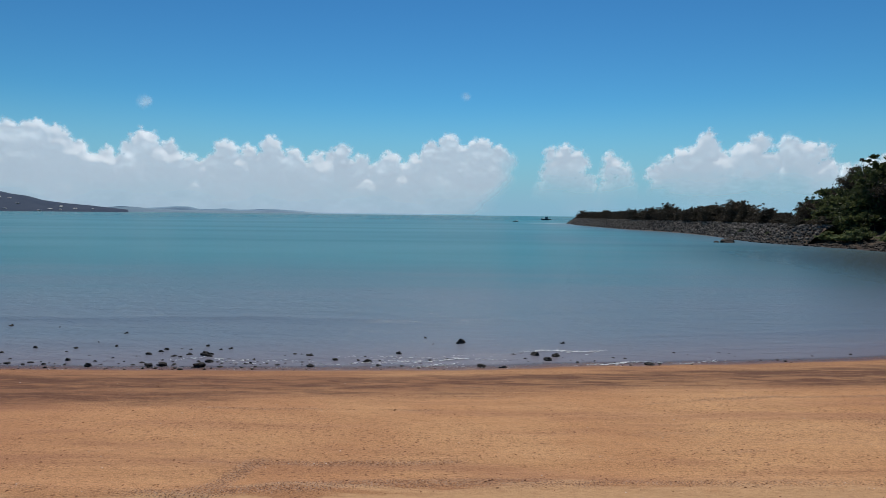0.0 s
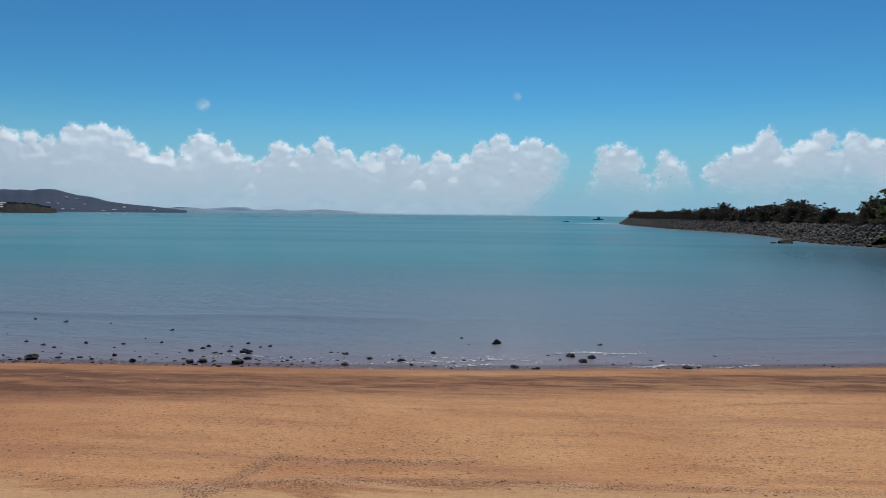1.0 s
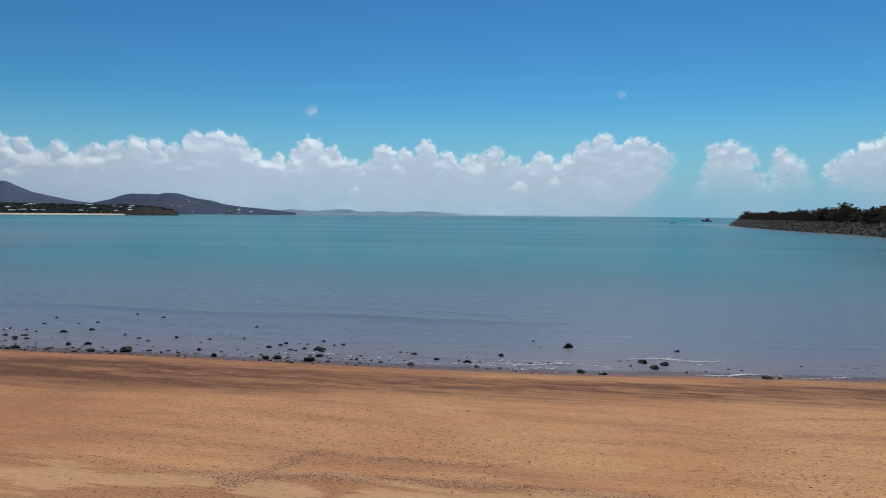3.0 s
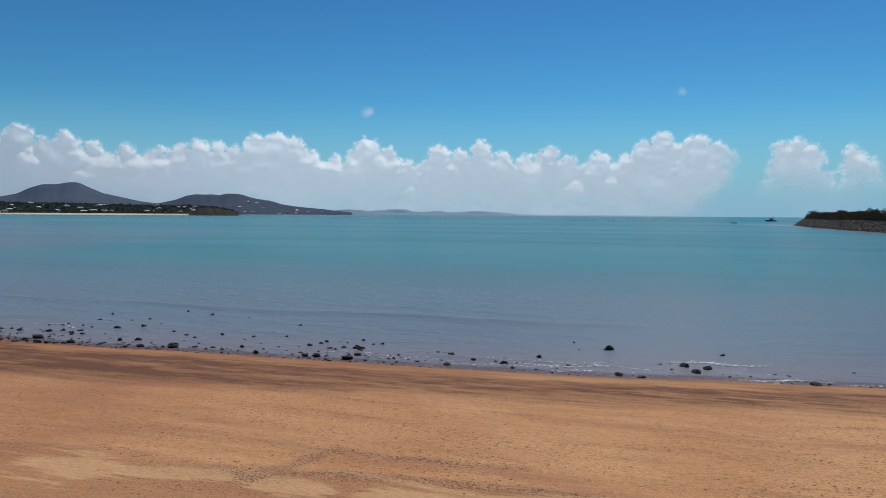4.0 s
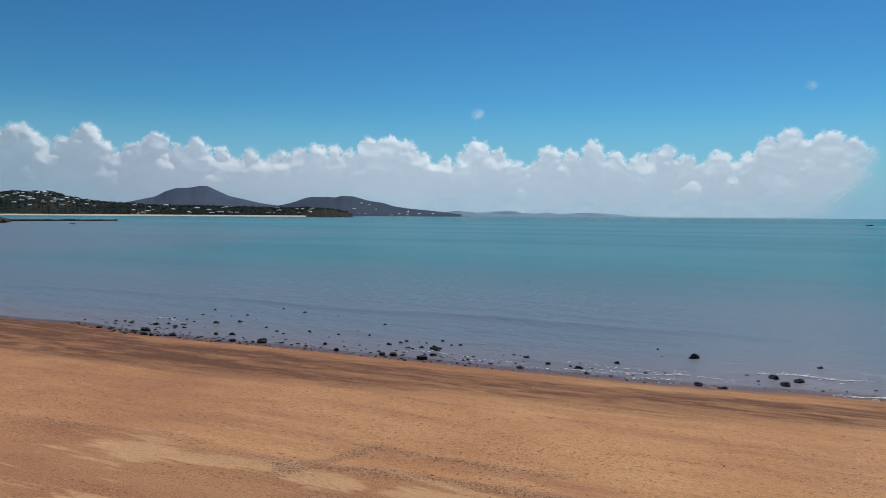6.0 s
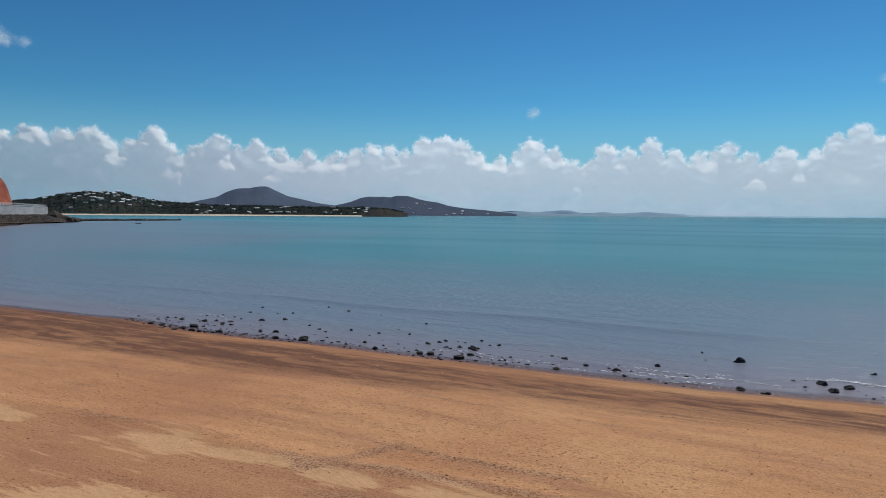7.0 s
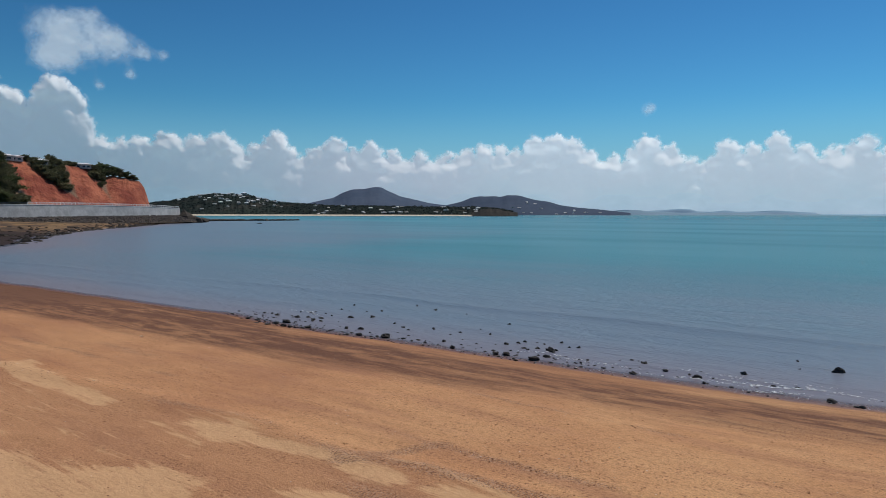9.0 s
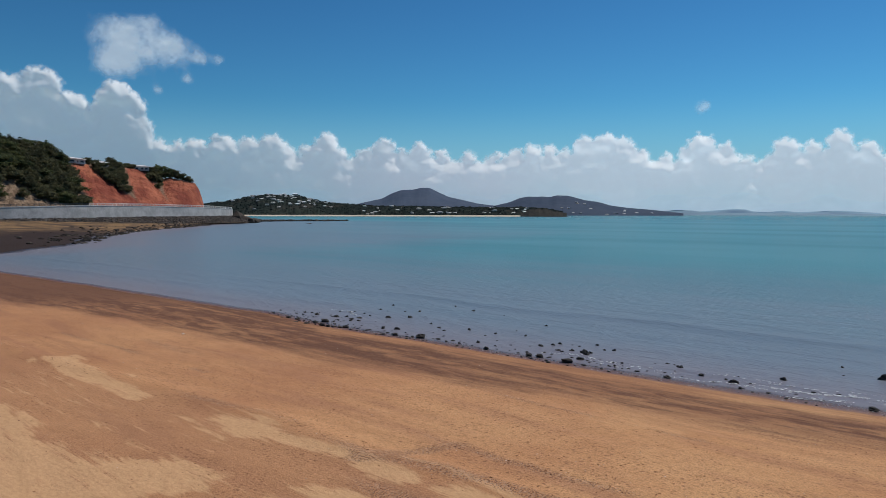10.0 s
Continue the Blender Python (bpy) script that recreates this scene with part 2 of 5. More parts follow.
def make_water():
    m, nt, bsdf = material("sea_water")
    pos, shore = position(nt), attribute(nt, "shore")
    bands = noise_of(nt, stretched(nt, pos, (0.0035, 0.019, 1.0), 8), 1.0, 5, 0.6, 0.5)
    near_bands = noise_of(nt, stretched(nt, pos, (0.03, 0.16, 1.0), 4), 1.0, 4, 0.6)
    deep = blend(nt, span(nt, bands, 0.38, 0.62), (0.016, 0.150, 0.188), (0.032, 0.220, 0.258))
    deep = blend(nt, span(nt, shore, -240.0, -60.0), deep, blend(nt, span(nt, bands, 0.36, 0.64), (0.044, 0.212, 0.256), (0.078, 0.272, 0.312)))
    off = calc(nt, "ADD", shore, calc(nt, "MULTIPLY", calc(nt, "SUBTRACT", near_bands, 0.5), 22.0))
    colour = blend(nt, span(nt, off, -62.0, -2.0), deep, (0.183, 0.228, 0.284))
    colour = blend(nt, span(nt, shore, -7.0, 0.0), colour, (0.235, 0.22, 0.255))
    colour = blend(nt, attribute(nt, "pale_patch"), colour, (0.48, 0.62, 0.64))
    colour = blend(nt, attribute(nt, "murk_and_reflection"), colour, (0.055, 0.068, 0.066))
    ripple = noise_of(nt, stretched(nt, pos, (0.5, 1.5, 1.0), 6), 1.0, 6, 0.62, 0.3)
    small = noise_of(nt, stretched(nt, pos, (2.4, 6.0, 1.0), -5), 1.0, 4, 0.6)
    height = calc(nt, "ADD", calc(nt, "MULTIPLY", ripple, 0.75), calc(nt, "MULTIPLY", small, 0.25))
    nt.links.new(colour, bsdf.inputs["Base Color"])
    bsdf.inputs["IOR"].default_value, bsdf.inputs["Roughness"].default_value = 1.333, 0.2
    relief(nt, bsdf, height, 0.16)
    # a sea of small waves mirrors less at a flat angle than still water would
    body, sheen = nt.nodes.new("ShaderNodeBsdfDiffuse"), nt.nodes.new("ShaderNodeMixShader")
    nt.links.new(colour, body.inputs["Color"])
    relief(nt, body, height, 0.16)
    sheen.inputs[0].default_value = 0.42
    nt.links.new(bsdf.outputs[0], sheen.inputs[1])
    nt.links.new(body.outputs[0], sheen.inputs[2])
    clear, mix = nt.nodes.new("ShaderNodeBsdfTransparent"), nt.nodes.new("ShaderNodeMixShader")
    nt.links.new(span(nt, shore, -0.9, -0.02, 0.0, 0.85), mix.inputs[0])
    nt.links.new(sheen.outputs[0], mix.inputs[1])
    nt.links.new(clear.outputs[0], mix.inputs[2])
    nt.links.new(mix.outputs[0], nt.nodes["Material Output"].inputs["Surface"])
    return m


def make_cloud(name):
    m, nt, bsdf = material(name)
    nt.nodes.remove(bsdf)
    diffuse, through_, glowing = nt.nodes.new("ShaderNodeBsdfDiffuse"), nt.nodes.new("ShaderNodeBsdfTranslucent"), nt.nodes.new("ShaderNodeEmission")
    diffuse.inputs[0].default_value, through_.inputs[0].default_value = (0.93, 0.93, 0.93, 1), (0.78, 0.80, 0.83, 1)
    glowing.inputs[0].default_value = (0.90, 0.945, 0.985, 1)
    nt.links.new(attribute(nt, "glow"), glowing.inputs[1])
    lit, more = nt.nodes.new("ShaderNodeMixShader"), nt.nodes.new("ShaderNodeAddShader")
    lit.inputs[0].default_value = 0.32
    nt.links.new(diffuse.outputs[0], lit.inputs[1])
    nt.links.new(through_.outputs[0], lit.inputs[2])
    nt.links.new(lit.outputs[0], more.inputs[0])
    nt.links.new(glowing.outputs[0], more.inputs[1])
    clear, mix = nt.nodes.new("ShaderNodeBsdfTransparent"), nt.nodes.new("ShaderNodeMixShader")
    nt.links.new(attribute(nt, "cover"), mix.inputs[0])
    nt.links.new(clear.outputs[0], mix.inputs[1])
    nt.links.new(more.outputs[0], mix.inputs[2])
    nt.links.new(mix.outputs[0], nt.nodes["Material Output"].inputs["Surface"])
    return m


def make_leaves(name, dark, light):
    m, nt, bsdf = material(name)
    piece = nt.nodes.new("ShaderNodeNewGeometry").outputs["Random Per Island"]
    tree = nt.nodes.new("ShaderNodeObjectInfo").outputs["Random"]
    colour = blend(nt, piece, dark, light)
    colour = blend(nt, 1.0, colour, blend(nt, tree, (0.7, 0.72, 0.7), (1.25, 1.2, 1.1)), "MULTIPLY")
    nt.links.new(colour, bsdf.inputs["Base Color"])
    bsdf.inputs["Roughness"].default_value = 0.6
    bsdf.inputs["Specular IOR Level"].default_value = 0.2
    glow_through, mix = nt.nodes.new("ShaderNodeBsdfTranslucent"), nt.nodes.new("ShaderNodeMixShader")
    nt.links.new(colour, glow_through.inputs[0])
    mix.inputs[0].default_value = 0.4
    nt.links.new(bsdf.outputs[0], mix.inputs[1])
    nt.links.new(glow_through.outputs[0], mix.inputs[2])
    nt.links.new(mix.outputs[0], nt.nodes["Material Output"].inputs["Surface"])
    return m


SAND, WATER = make_sand(), make_water()
CLOUD = make_cloud("cloud")
BEACH_ROCK = mottled("beach_rock", (0.012, 0.010, 0.009), (0.05, 0.042, 0.036), 9.0, 0.75, 0.02)
ARMOUR_ROCK = mottled("armour_rock", (0.034, 0.029, 0.025), (0.27, 0.235, 0.20), 1.3, 0.9, 0.05, vary=(0.3, 1.7))
ARMOUR_MASS = mottled("armour_rock_mass", (0.034, 0.029, 0.025), (0.27, 0.235, 0.20), 1.3, 0.9, 0.05, island=True, vary=(0.3, 1.7))
REEF_ROCK = mottled("reef_rock", (0.018, 0.015, 0.013), (0.075, 0.058, 0.045), 0.5, 0.85, 0.05, island=True)
RUBBLE_ROCK = mottled("rubble_rock", (0.03, 0.026, 0.025), (0.17, 0.145, 0.13), 0.9, 0.9, 0.05)
RUBBLE_MASS = mottled("rubble_rock_mass", (0.03, 0.026, 0.025), (0.17, 0.145, 0.13), 0.9, 0.9, 0.05, island=True, vary=(0.4, 1.5))
EARTH = mottled("dark_earth", (0.05, 0.04, 0.03), (0.14, 0.10, 0.07), 0.3, 0.95, 0.05)
BARK = mottled("bark", (0.06, 0.045, 0.035), (0.17, 0.13, 0.10), 2.0, 0.95, 0.02)
LEAF_DARK = make_leaves("coastal_leaves", (0.085, 0.090, 0.052), (0.21, 0.205, 0.115))
LEAF_SLOPE = make_leaves("slope_leaves", (0.075, 0.095, 0.045), (0.18, 0.20, 0.095))
LEAF_COAST = make_leaves("dull_coastal_leaves", (0.044, 0.038, 0.031), (0.105, 0.088, 0.066))
LEAF_GREEN = make_leaves("green_leaves", (0.048, 0.066, 0.028), (0.125, 0.150, 0.064))
LEAF_PALE = make_leaves("mangrove_leaves", (0.13, 0.165, 0.07), (0.28, 0.32, 0.15))
CONCRETE = mottled("seawall_stone", (0.46, 0.46, 0.455), (0.70, 0.70, 0.69), 0.3, 0.9, 0.05)
COPING = mottled("pale_concrete", (0.55, 0.55, 0.53), (0.72, 0.72, 0.70), 0.8, 0.85)
FOREST = mottled("forest", (0.022, 0.030, 0.029), (0.036, 0.045, 0.040), 0.012, 0.95, 0.0, (0.052, 0.052, 0.046), True, (0.75, 1.25), 0.0)
# woods far off: the blue aerial haze is put into these two base colours
FOREST_HAZED = mottled("hazed_forest", (0.088, 0.120, 0.178), (0.112, 0.142, 0.200), 0.004, 0.95, shine=0.0)
FOREST_HAZED_PALE = mottled("pale_hazed_forest", (0.34, 0.49, 0.62), (0.37, 0.52, 0.65), 0.002, 0.95, shine=0.0)
SCRUB = mottled("dry_scrub", (0.042, 0.042, 0.040), (0.058, 0.055, 0.048), 0.05, 0.95, shine=0.0)
BEACH_FAR = mottled("pale_beach_sand", (0.60, 0.50, 0.38), (0.72, 0.62, 0.48), 0.02, 0.95)
WHITE_ROOF = mottled("white_roof", (0.78, 0.78, 0.78), (0.9, 0.9, 0.9), 0.2, 0.6)
WALL_PAINT = mottled("house_wall", (0.35, 0.32, 0.29), (0.62, 0.60, 0.56), 0.2, 0.8)
WHITE_STEEL = mottled("white_rail", (0.62, 0.62, 0.60), (0.78, 0.78, 0.76), 3.0, 0.5)
DARK_HULL = mottled("dark_hull", (0.03, 0.04, 0.05), (0.07, 0.08, 0.09), 0.6, 0.5)
PALE_HULL = mottled("pale_boat_paint", (0.35, 0.38, 0.40), (0.5, 0.53, 0.55), 0.6, 0.5)


def make_red_earth():
    m, nt, bsdf = material("red_earth")
    pos = position(nt)
    broad = noise_of(nt, stretched(nt, pos, (0.06, 0.06, 0.12)), 1.0, 6, 0.6)
    rills = noise_of(nt, stretched(nt, pos, (0.5, 0.5, 0.06)), 1.0, 5, 0.6, 0.4)
    colour = blend(nt, span(nt, broad, 0.35, 0.65), (0.25, 0.062, 0.040), (0.50, 0.165, 0.092))
    colour = blend(nt, calc(nt, "MULTIPLY", span(nt, rills, 0.5, 0.68), 0.6), colour, (0.14, 0.042, 0.028))
    bare = blend(nt, span(nt, rills, 0.4, 0.6), (0.17, 0.115, 0.078), (0.31, 0.22, 0.15))
    colour = blend(nt, attribute(nt, "grass"), colour, bare)
    nt.links.new(colour, bsdf.inputs["Base Color"])
    bsdf.inputs["Roughness"].default_value = 0.95
    bsdf.inputs["Specular IOR Level"].default_value = 0.2
    relief(nt, bsdf, rills, 1.6)
    return m


RED_EARTH = make_red_earth()

# ---- the plan: shoreline, ground and sea ----
SHORE = [(4900, -600), (900, 60), (300, 105), (170, 150), (125, 240), (112, 330), (106, 420), (95, 464), (80, 460), (74, 400), (71, 330), (71, 265), (74.5, 240), (75, 205),
         (66, 155), (65, 142), (68, 123), (69.6, 110), (66, 85), (56, 55), (40, 34), (26, 27.3), (15.8, 24.8), (10.1, 23.9), (6, 23.3), (2, 22.7), (-1.5, 22.3), (-6.8, 22.05),
         (-14.2, 21.8), (-21, 21.4), (-25.5, 22.0), (-29, 21.5), (-43, 21), (-63, 19.7), (-80, 17.5), (-91, 18), (-96, 22), (-96, 29), (-105, 33), (-113, 41), (-128, 48.5), (-139, 51.5),
         (-206, 92), (-256, 136), (-300, 166), (-333, 192), (-348, 215), (-420, 235), (-800, 330), (-4900, 600)]
SHORE = [(p.x, p.y) for p in smooth_line([(x, y, 0) for x, y in SHORE], 1)]


def shore_distance(x, y):
    """Metres from the waterline: positive on land, negative at sea."""
    best = np.full(x.shape, 1e9)
    cross = np.zeros(x.shape, dtype=np.int32)
    loop = SHORE + [(-4900.0, -4900.0), (4900.0, -4900.0)]
    for k, (a, b) in enumerate(zip(loop, loop[1:] + loop[:1])):
        dx, dy = b[0] - a[0], b[1] - a[1]
        if k < len(SHORE) - 1:
            t = np.clip(((x - a[0]) * dx + (y - a[1]) * dy) / (dx * dx + dy * dy), 0, 1)
            best = np.minimum(best, np.hypot(x - a[0] - t * dx, y - a[1] - t * dy))
        if dy:
            hit = ((a[1] > y) != (b[1] > y)) & (x < a[0] + (y - a[1]) * dx / dy)
            cross += hit
    return np.where(cross % 2 == 1, best, -best)


def edge_wobble(x, y):
    return 0.22 * fbm(x * 0.35, y * 0.2, 3, 5) + 0.05 * fbm(x * 2.0, y * 0.8, 2, 8)


def ground_height(x, y, sd):
    cove = ease(-95, -125, x)
    east = ease(55, 75, x)
    slope = 0.094 * (1 - cove) + 0.060 * cove + 0.10 * east
    cap = 2.1 * (1 - cove) + 6.0 * cove + 1.5 * east
    land = cap * (1 - np.exp(-slope * 1.06 * np.maximum(sd, 0) / cap))
    land = np.where(sd < 14, np.minimum(land, np.maximum(sd, 0) * slope) * ease(14, 8, sd) + land * ease(8, 14, sd), land)
    sea = -4.0 * (1 - np.exp(np.minimum(sd, 0) * 0.006))
    return np.where(sd > 0, land, sea)


def polar_sheet(fine_from, fine_to, fine, coarse, first, near_step, far_step, last, centre):
    azimuths = np.concatenate([np.arange(fine_from, fine_to, fine), np.arange(fine_to, fine_from + 360, coarse)])
    near = first * np.exp(np.arange(0, math.log(90 / first), near_step))
    far = 90 * np.exp(np.arange(0, math.log(last / 90) + far_step, far_step))
    r, a = np.meshgrid(np.concatenate([near, far]), np.radians(azimuths), indexing="ij")
    return centre[0] + r * np.sin(a), centre[1] + r * np.cos(a), r.shape


def BERM(x):
    """The line of the berm's crest across the beach."""
    line = np.interp(x, [-20, -15.8, -14, -12.3, -10.5, -8.3, -7.0, -5.8, -4.5, -3.7, -2.6, -1.5, 0, 6, 12],
                     [8.3, 8.55, 8.8, 9.15, 9.35, 9.45, 9.8, 9.8, 9.64, 9.68, 9.95, 10.1, 10.25, 10.27, 10.6])
    return line + 0.10 * fbm(x * 1.3, x * 0 + 0.4, 3, 21)


# pale patches of dry sand on the upper beach, as outlines
DRY = [[(-8.6, 9.45), (-7.0, 9.8), (-5.8, 9.8), (-4.5, 9.65), (-3.7, 9.7), (-3.9, 9.3), (-4.3, 9.1), (-5.2, 8.85), (-6.1, 8.5), (-7.3, 8.95)],
       [(-3.6, 9.65), (-2.7, 9.95), (-2.05, 9.9), (-2.2, 9.15), (-2.9, 9.0)],
       [(-1.9, 10.05), (0, 10.25), (6, 10.27), (17, 10.8), (17, 7.5), (0, 8.6), (-1.8, 9.4)],
       [(-16.2, 8.3), (-16.6, 9.4), (-14.4, 9.2), (-10.2, 8.95), (-10.1, 8.5), (-13.2, 8.05)],
       [(-11.1, 6.2), (-9.9, 6.2), (-8.2, 5.9), (-6.6, 6.25), (-5.2, 7.3), (-4.3, 7.35), (-4.2, 6.95), (-4.4, 6.2), (-4.0, 4.0), (-12, 3.5)],
       [(-3.0, 7.6), (-2.8, 8.25), (-2.4, 8.6), (-1.6, 8.4), (-1.8, 7.4)]]


def within_outline(points, x, y):
    """Metres inside an outline; negative outside it."""
    best, cross = np.full(x.shape, 1e9), np.zeros(x.shape, dtype=np.int32)
    for a, b in zip(points, points[1:] + points[:1]):
        dx, dy = b[0] - a[0], b[1] - a[1]
        t = np.clip(((x - a[0]) * dx + (y - a[1]) * dy) / (dx * dx + dy * dy), 0, 1)
        best = np.minimum(best, np.hypot(x - a[0] - t * dx, y - a[1] - t * dy))
        if dy:
            cross += ((a[1] > y) != (b[1] > y)) & (x < a[0] + (y - a[1]) * dx / dy)
    return np.where(cross % 2 == 1, best, -best)


def build_ground():
    x, y, (rows, cols) = polar_sheet(-84, 42, 0.3, 4, 3.0, 0.0095, 0.045, 4850, (2.0, 0.0))
    sd = shore_distance(x, y) + edge_wobble(x, y)
    near = ease(120, 60, np.hypot(x, y))
    z = ground_height(x, y, sd)
    # ripples, old footworn hollows and low drifts
    bumps = 0.020 * fbm(x * 0.5, y * 1.6, 4, 11) + 0.012 * fbm(x * 2.2, y * 4.0, 3, 15)
    z = z + near * bumps * ease(0.1, 2.5, sd)
    edge = BERM(x)
    below = edge - y  # metres from the berm's line towards the upper beach
    z = z + near * 0.06 * np.exp(-((below + 0.15) / 0.4) ** 2)
    # pale dry drifts above the berm, thrown into streaks
    streaks = fbm(x * 0.55 + 0.4 * y, y * 2.4 - 0.1 * x, 4, 31)
    patches = fbm(x * 0.35, y * 0.8, 4, 37)
    flecks = 0.30 * ease(0.2, 0.9, below) * ease(-0.5, 0.3, patches)
    dry = np.clip(np.maximum.reduce([flecks] + [0.9 * ease(-0.5, 0.4, within_outline(points, x, y) + 0.55 * streaks) for points in DRY]), 0, 1)
    brown = ease(-0.2, 0.5, below)
    line = np.exp(-((below + 0.18) / 0.26) ** 2) * ease(-12, -8, x) * (0.75 + 0.5 * patches)
    cross = np.exp(-(((x + 3.3) - (y - 10.6) * 0.25) / 0.22) ** 2) * ease(9.0, 9.6, y) * ease(12.4, 10.9, y)
    shells = np.exp(-(((x + 2.0) / 1.3) ** 2 + ((y - 8.8) / 0.45) ** 2))
    mid = np.exp(-((sd - 9.0 - 0.9 * fbm(x * 0.2, y * 0.05, 3, 41)) / 0.5) ** 2) * ease(0.0, 0.4, fbm(x * 0.4, y * 0.6, 3, 43) + 0.15)
    marks = np.exp(-((sd - 6.6 - 0.7 * fbm(x * 0.12, y * 0.02, 3, 91)) / 0.16) ** 2) * ease(-0.1, 0.35, fbm(x * 0.3, y * 0.3, 3, 93))
    marks = marks + np.exp(-((sd - 10.6 - 0.8 * fbm(x * 0.1, y * 0.02, 3, 95)) / 0.2) ** 2) * ease(-0.1, 0.35, fbm(x * 0.3, y * 0.3, 3, 97))
    grit = np.clip(1.0 * line + 0.7 * marks + 0.8 * cross + 0.7 * shells + 0.45 * mid + 0.25 * fbm(x * 0.3, y * 0.9, 4, 47), 0, 1)
    flat = np.maximum.reduce([ease(-84, -97, x), ease(-20, -60, sd), ease(42, 56, x) * ease(40, 60, y)])
    verts = np.stack([x, y, z], -1).reshape(-1, 3)
    verts = np.concatenate([verts, [[2.0, 0.0, float(z[0].mean())]]])
    faces = [tuple(f) for f in grid_faces(rows, cols, True)[:, ::-1].tolist()]
    faces += [(len(verts) - 1, c, (c + 1) % cols) for c in range(cols)]
    attrs = {k: np.append(v.reshape(-1), v[0, 0]) for k, v in (("shore", sd), ("dry", dry), ("grit", grit), ("flat", flat), ("brown", brown), ("tide", sd / np.interp(x, [-40, -34, -21, -11, -7, -4, 6, 16], [1.6, 1.5, 1.12, 1.03, 0.9, 0.78, 0.8, 0.85])))}
    ob = new("ground", mesh_of("ground", verts, faces, SAND, True, attrs))
    return tagged(ob, "orange-brown beach sand, damp and darker by the water", "beach", kind="structure")


def build_sea():
    x, y, (rows, cols) = polar_sheet(-86, 44, 0.2, 3, 12.0, 0.0085, 0.03, 4880, (2.0, 0.0))
    sd = shore_distance(x, y) + edge_wobble(x, y)
    r = np.hypot(x, y)
    wave = 0.012 * np.sin((sd + 1.6 * fbm(x * 0.10, y * 0.12, 3, 51)) * 2.2) * ease(-0.6, -0.1, fbm(x * 0.07, y * 0.12, 3, 55)) * ease(-26, -4, sd)
    wave = wave + 0.018 * fbm(x * 0.5, y * 1.3, 4, 61) + 0.012 * fbm(x * 1.6, y * 3.4, 3, 66)
    for out, high, wide in ((5.2, 0.08, 0.40), (10.5, 0.08, 0.6), (2.4, 0.05, 0.25)):  # low swells rolling in
        line = sd + out + 0.9 * fbm(x * 0.07, y * 0.05, 3, int(out * 10))
        wave = wave + high * np.exp(-(line / wide) ** 2) * ease(-0.35, 0.15, fbm(x * 0.06, y * 0.02, 3, 77 + int(out)))
    z = wave * ease(150, 60, r) * ease(0.0, -1.5, sd)
    # paler patch in the water's colour off the breakwater's tip
    calm = np.exp(-(((x - 65) / 12) ** 2 + ((y - 450) / 24) ** 2)) * ease(-0.5, 0.3, fbm(x * 0.05, y * 0.02, 3, 83))
    # brown shallows plus the headland trees' dark reflection, put into the water's colour
    murk_and_reflection = ease(18, 46, x) * ease(150, 80, y) * ease(-60, -5, sd)
    deep = sd * (1 - 0.6 * ease(-45, -110, x)) - 26 * ease(20, 52, x) * ease(24, 60, y)
    verts = np.stack([x, y, z], -1).reshape(-1, 3)
    faces = grid_faces(rows, cols, True)[:, ::-1]
    wet = (sd.reshape(-1) < 0.9)
    faces = faces[wet[faces].any(1)]
    used = np.unique(faces)
    back = np.zeros(len(verts), dtype=np.int64)
    back[used] = np.arange(len(used))
    ob = new("water", mesh_of("water", verts[used], back[faces], WATER, True, {"shore": deep.reshape(-1)[used], "pale_patch": calm.reshape(-1)[used], "murk_and_reflection": murk_and_reflection.reshape(-1)[used]}))
    return tagged(ob, "calm turquoise sea, grey-mauve in the shallows", "sea", kind="structure")


ground = build_ground()
sea = build_sea()


def ground_at(x, y):
    xa, ya = np.array([float(x)]), np.array([float(y)])
    sd = shore_distance(xa, ya) + edge_wobble(xa, ya)
    return float(ground_height(xa, ya, sd)[0]), float(sd[0])


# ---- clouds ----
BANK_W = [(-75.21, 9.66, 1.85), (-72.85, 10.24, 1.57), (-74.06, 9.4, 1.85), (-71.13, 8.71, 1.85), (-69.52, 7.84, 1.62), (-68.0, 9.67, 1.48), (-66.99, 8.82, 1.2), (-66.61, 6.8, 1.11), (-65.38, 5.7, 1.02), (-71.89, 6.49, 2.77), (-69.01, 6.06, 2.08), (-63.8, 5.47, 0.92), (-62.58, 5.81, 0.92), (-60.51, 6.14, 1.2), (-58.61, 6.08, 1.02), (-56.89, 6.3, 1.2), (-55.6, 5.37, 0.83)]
BANK_M = [(-54.05, 5.54, 0.74), (-52.49, 6.5, 1.02), (-51.38, 5.27, 0.65), (-49.57, 5.3, 0.74), (-47.98, 6.12, 1.02), (-46.52, 5.33, 0.65), (-45.01, 5.79, 0.92), (-43.4, 5.34, 0.55), (-41.11, 5.16, 0.74), (-38.82, 5.06, 0.55), (-37.23, 5.32, 0.74), (-35.88, 5.67, 0.83), (-34.52, 5.57, 0.74), (-33.4, 5.28, 0.65), (-31.87, 6.32, 0.92), (-30.33, 6.46, 1.11), (-28.81, 6.08, 0.92), (-27.52, 5.17, 0.74), (-25.62, 4.78, 0.65), (-24.18, 5.17, 0.65), (-22.97, 6.07, 1.11), (-21.36, 5.42, 0.83), (-19.97, 4.41, 0.65)]
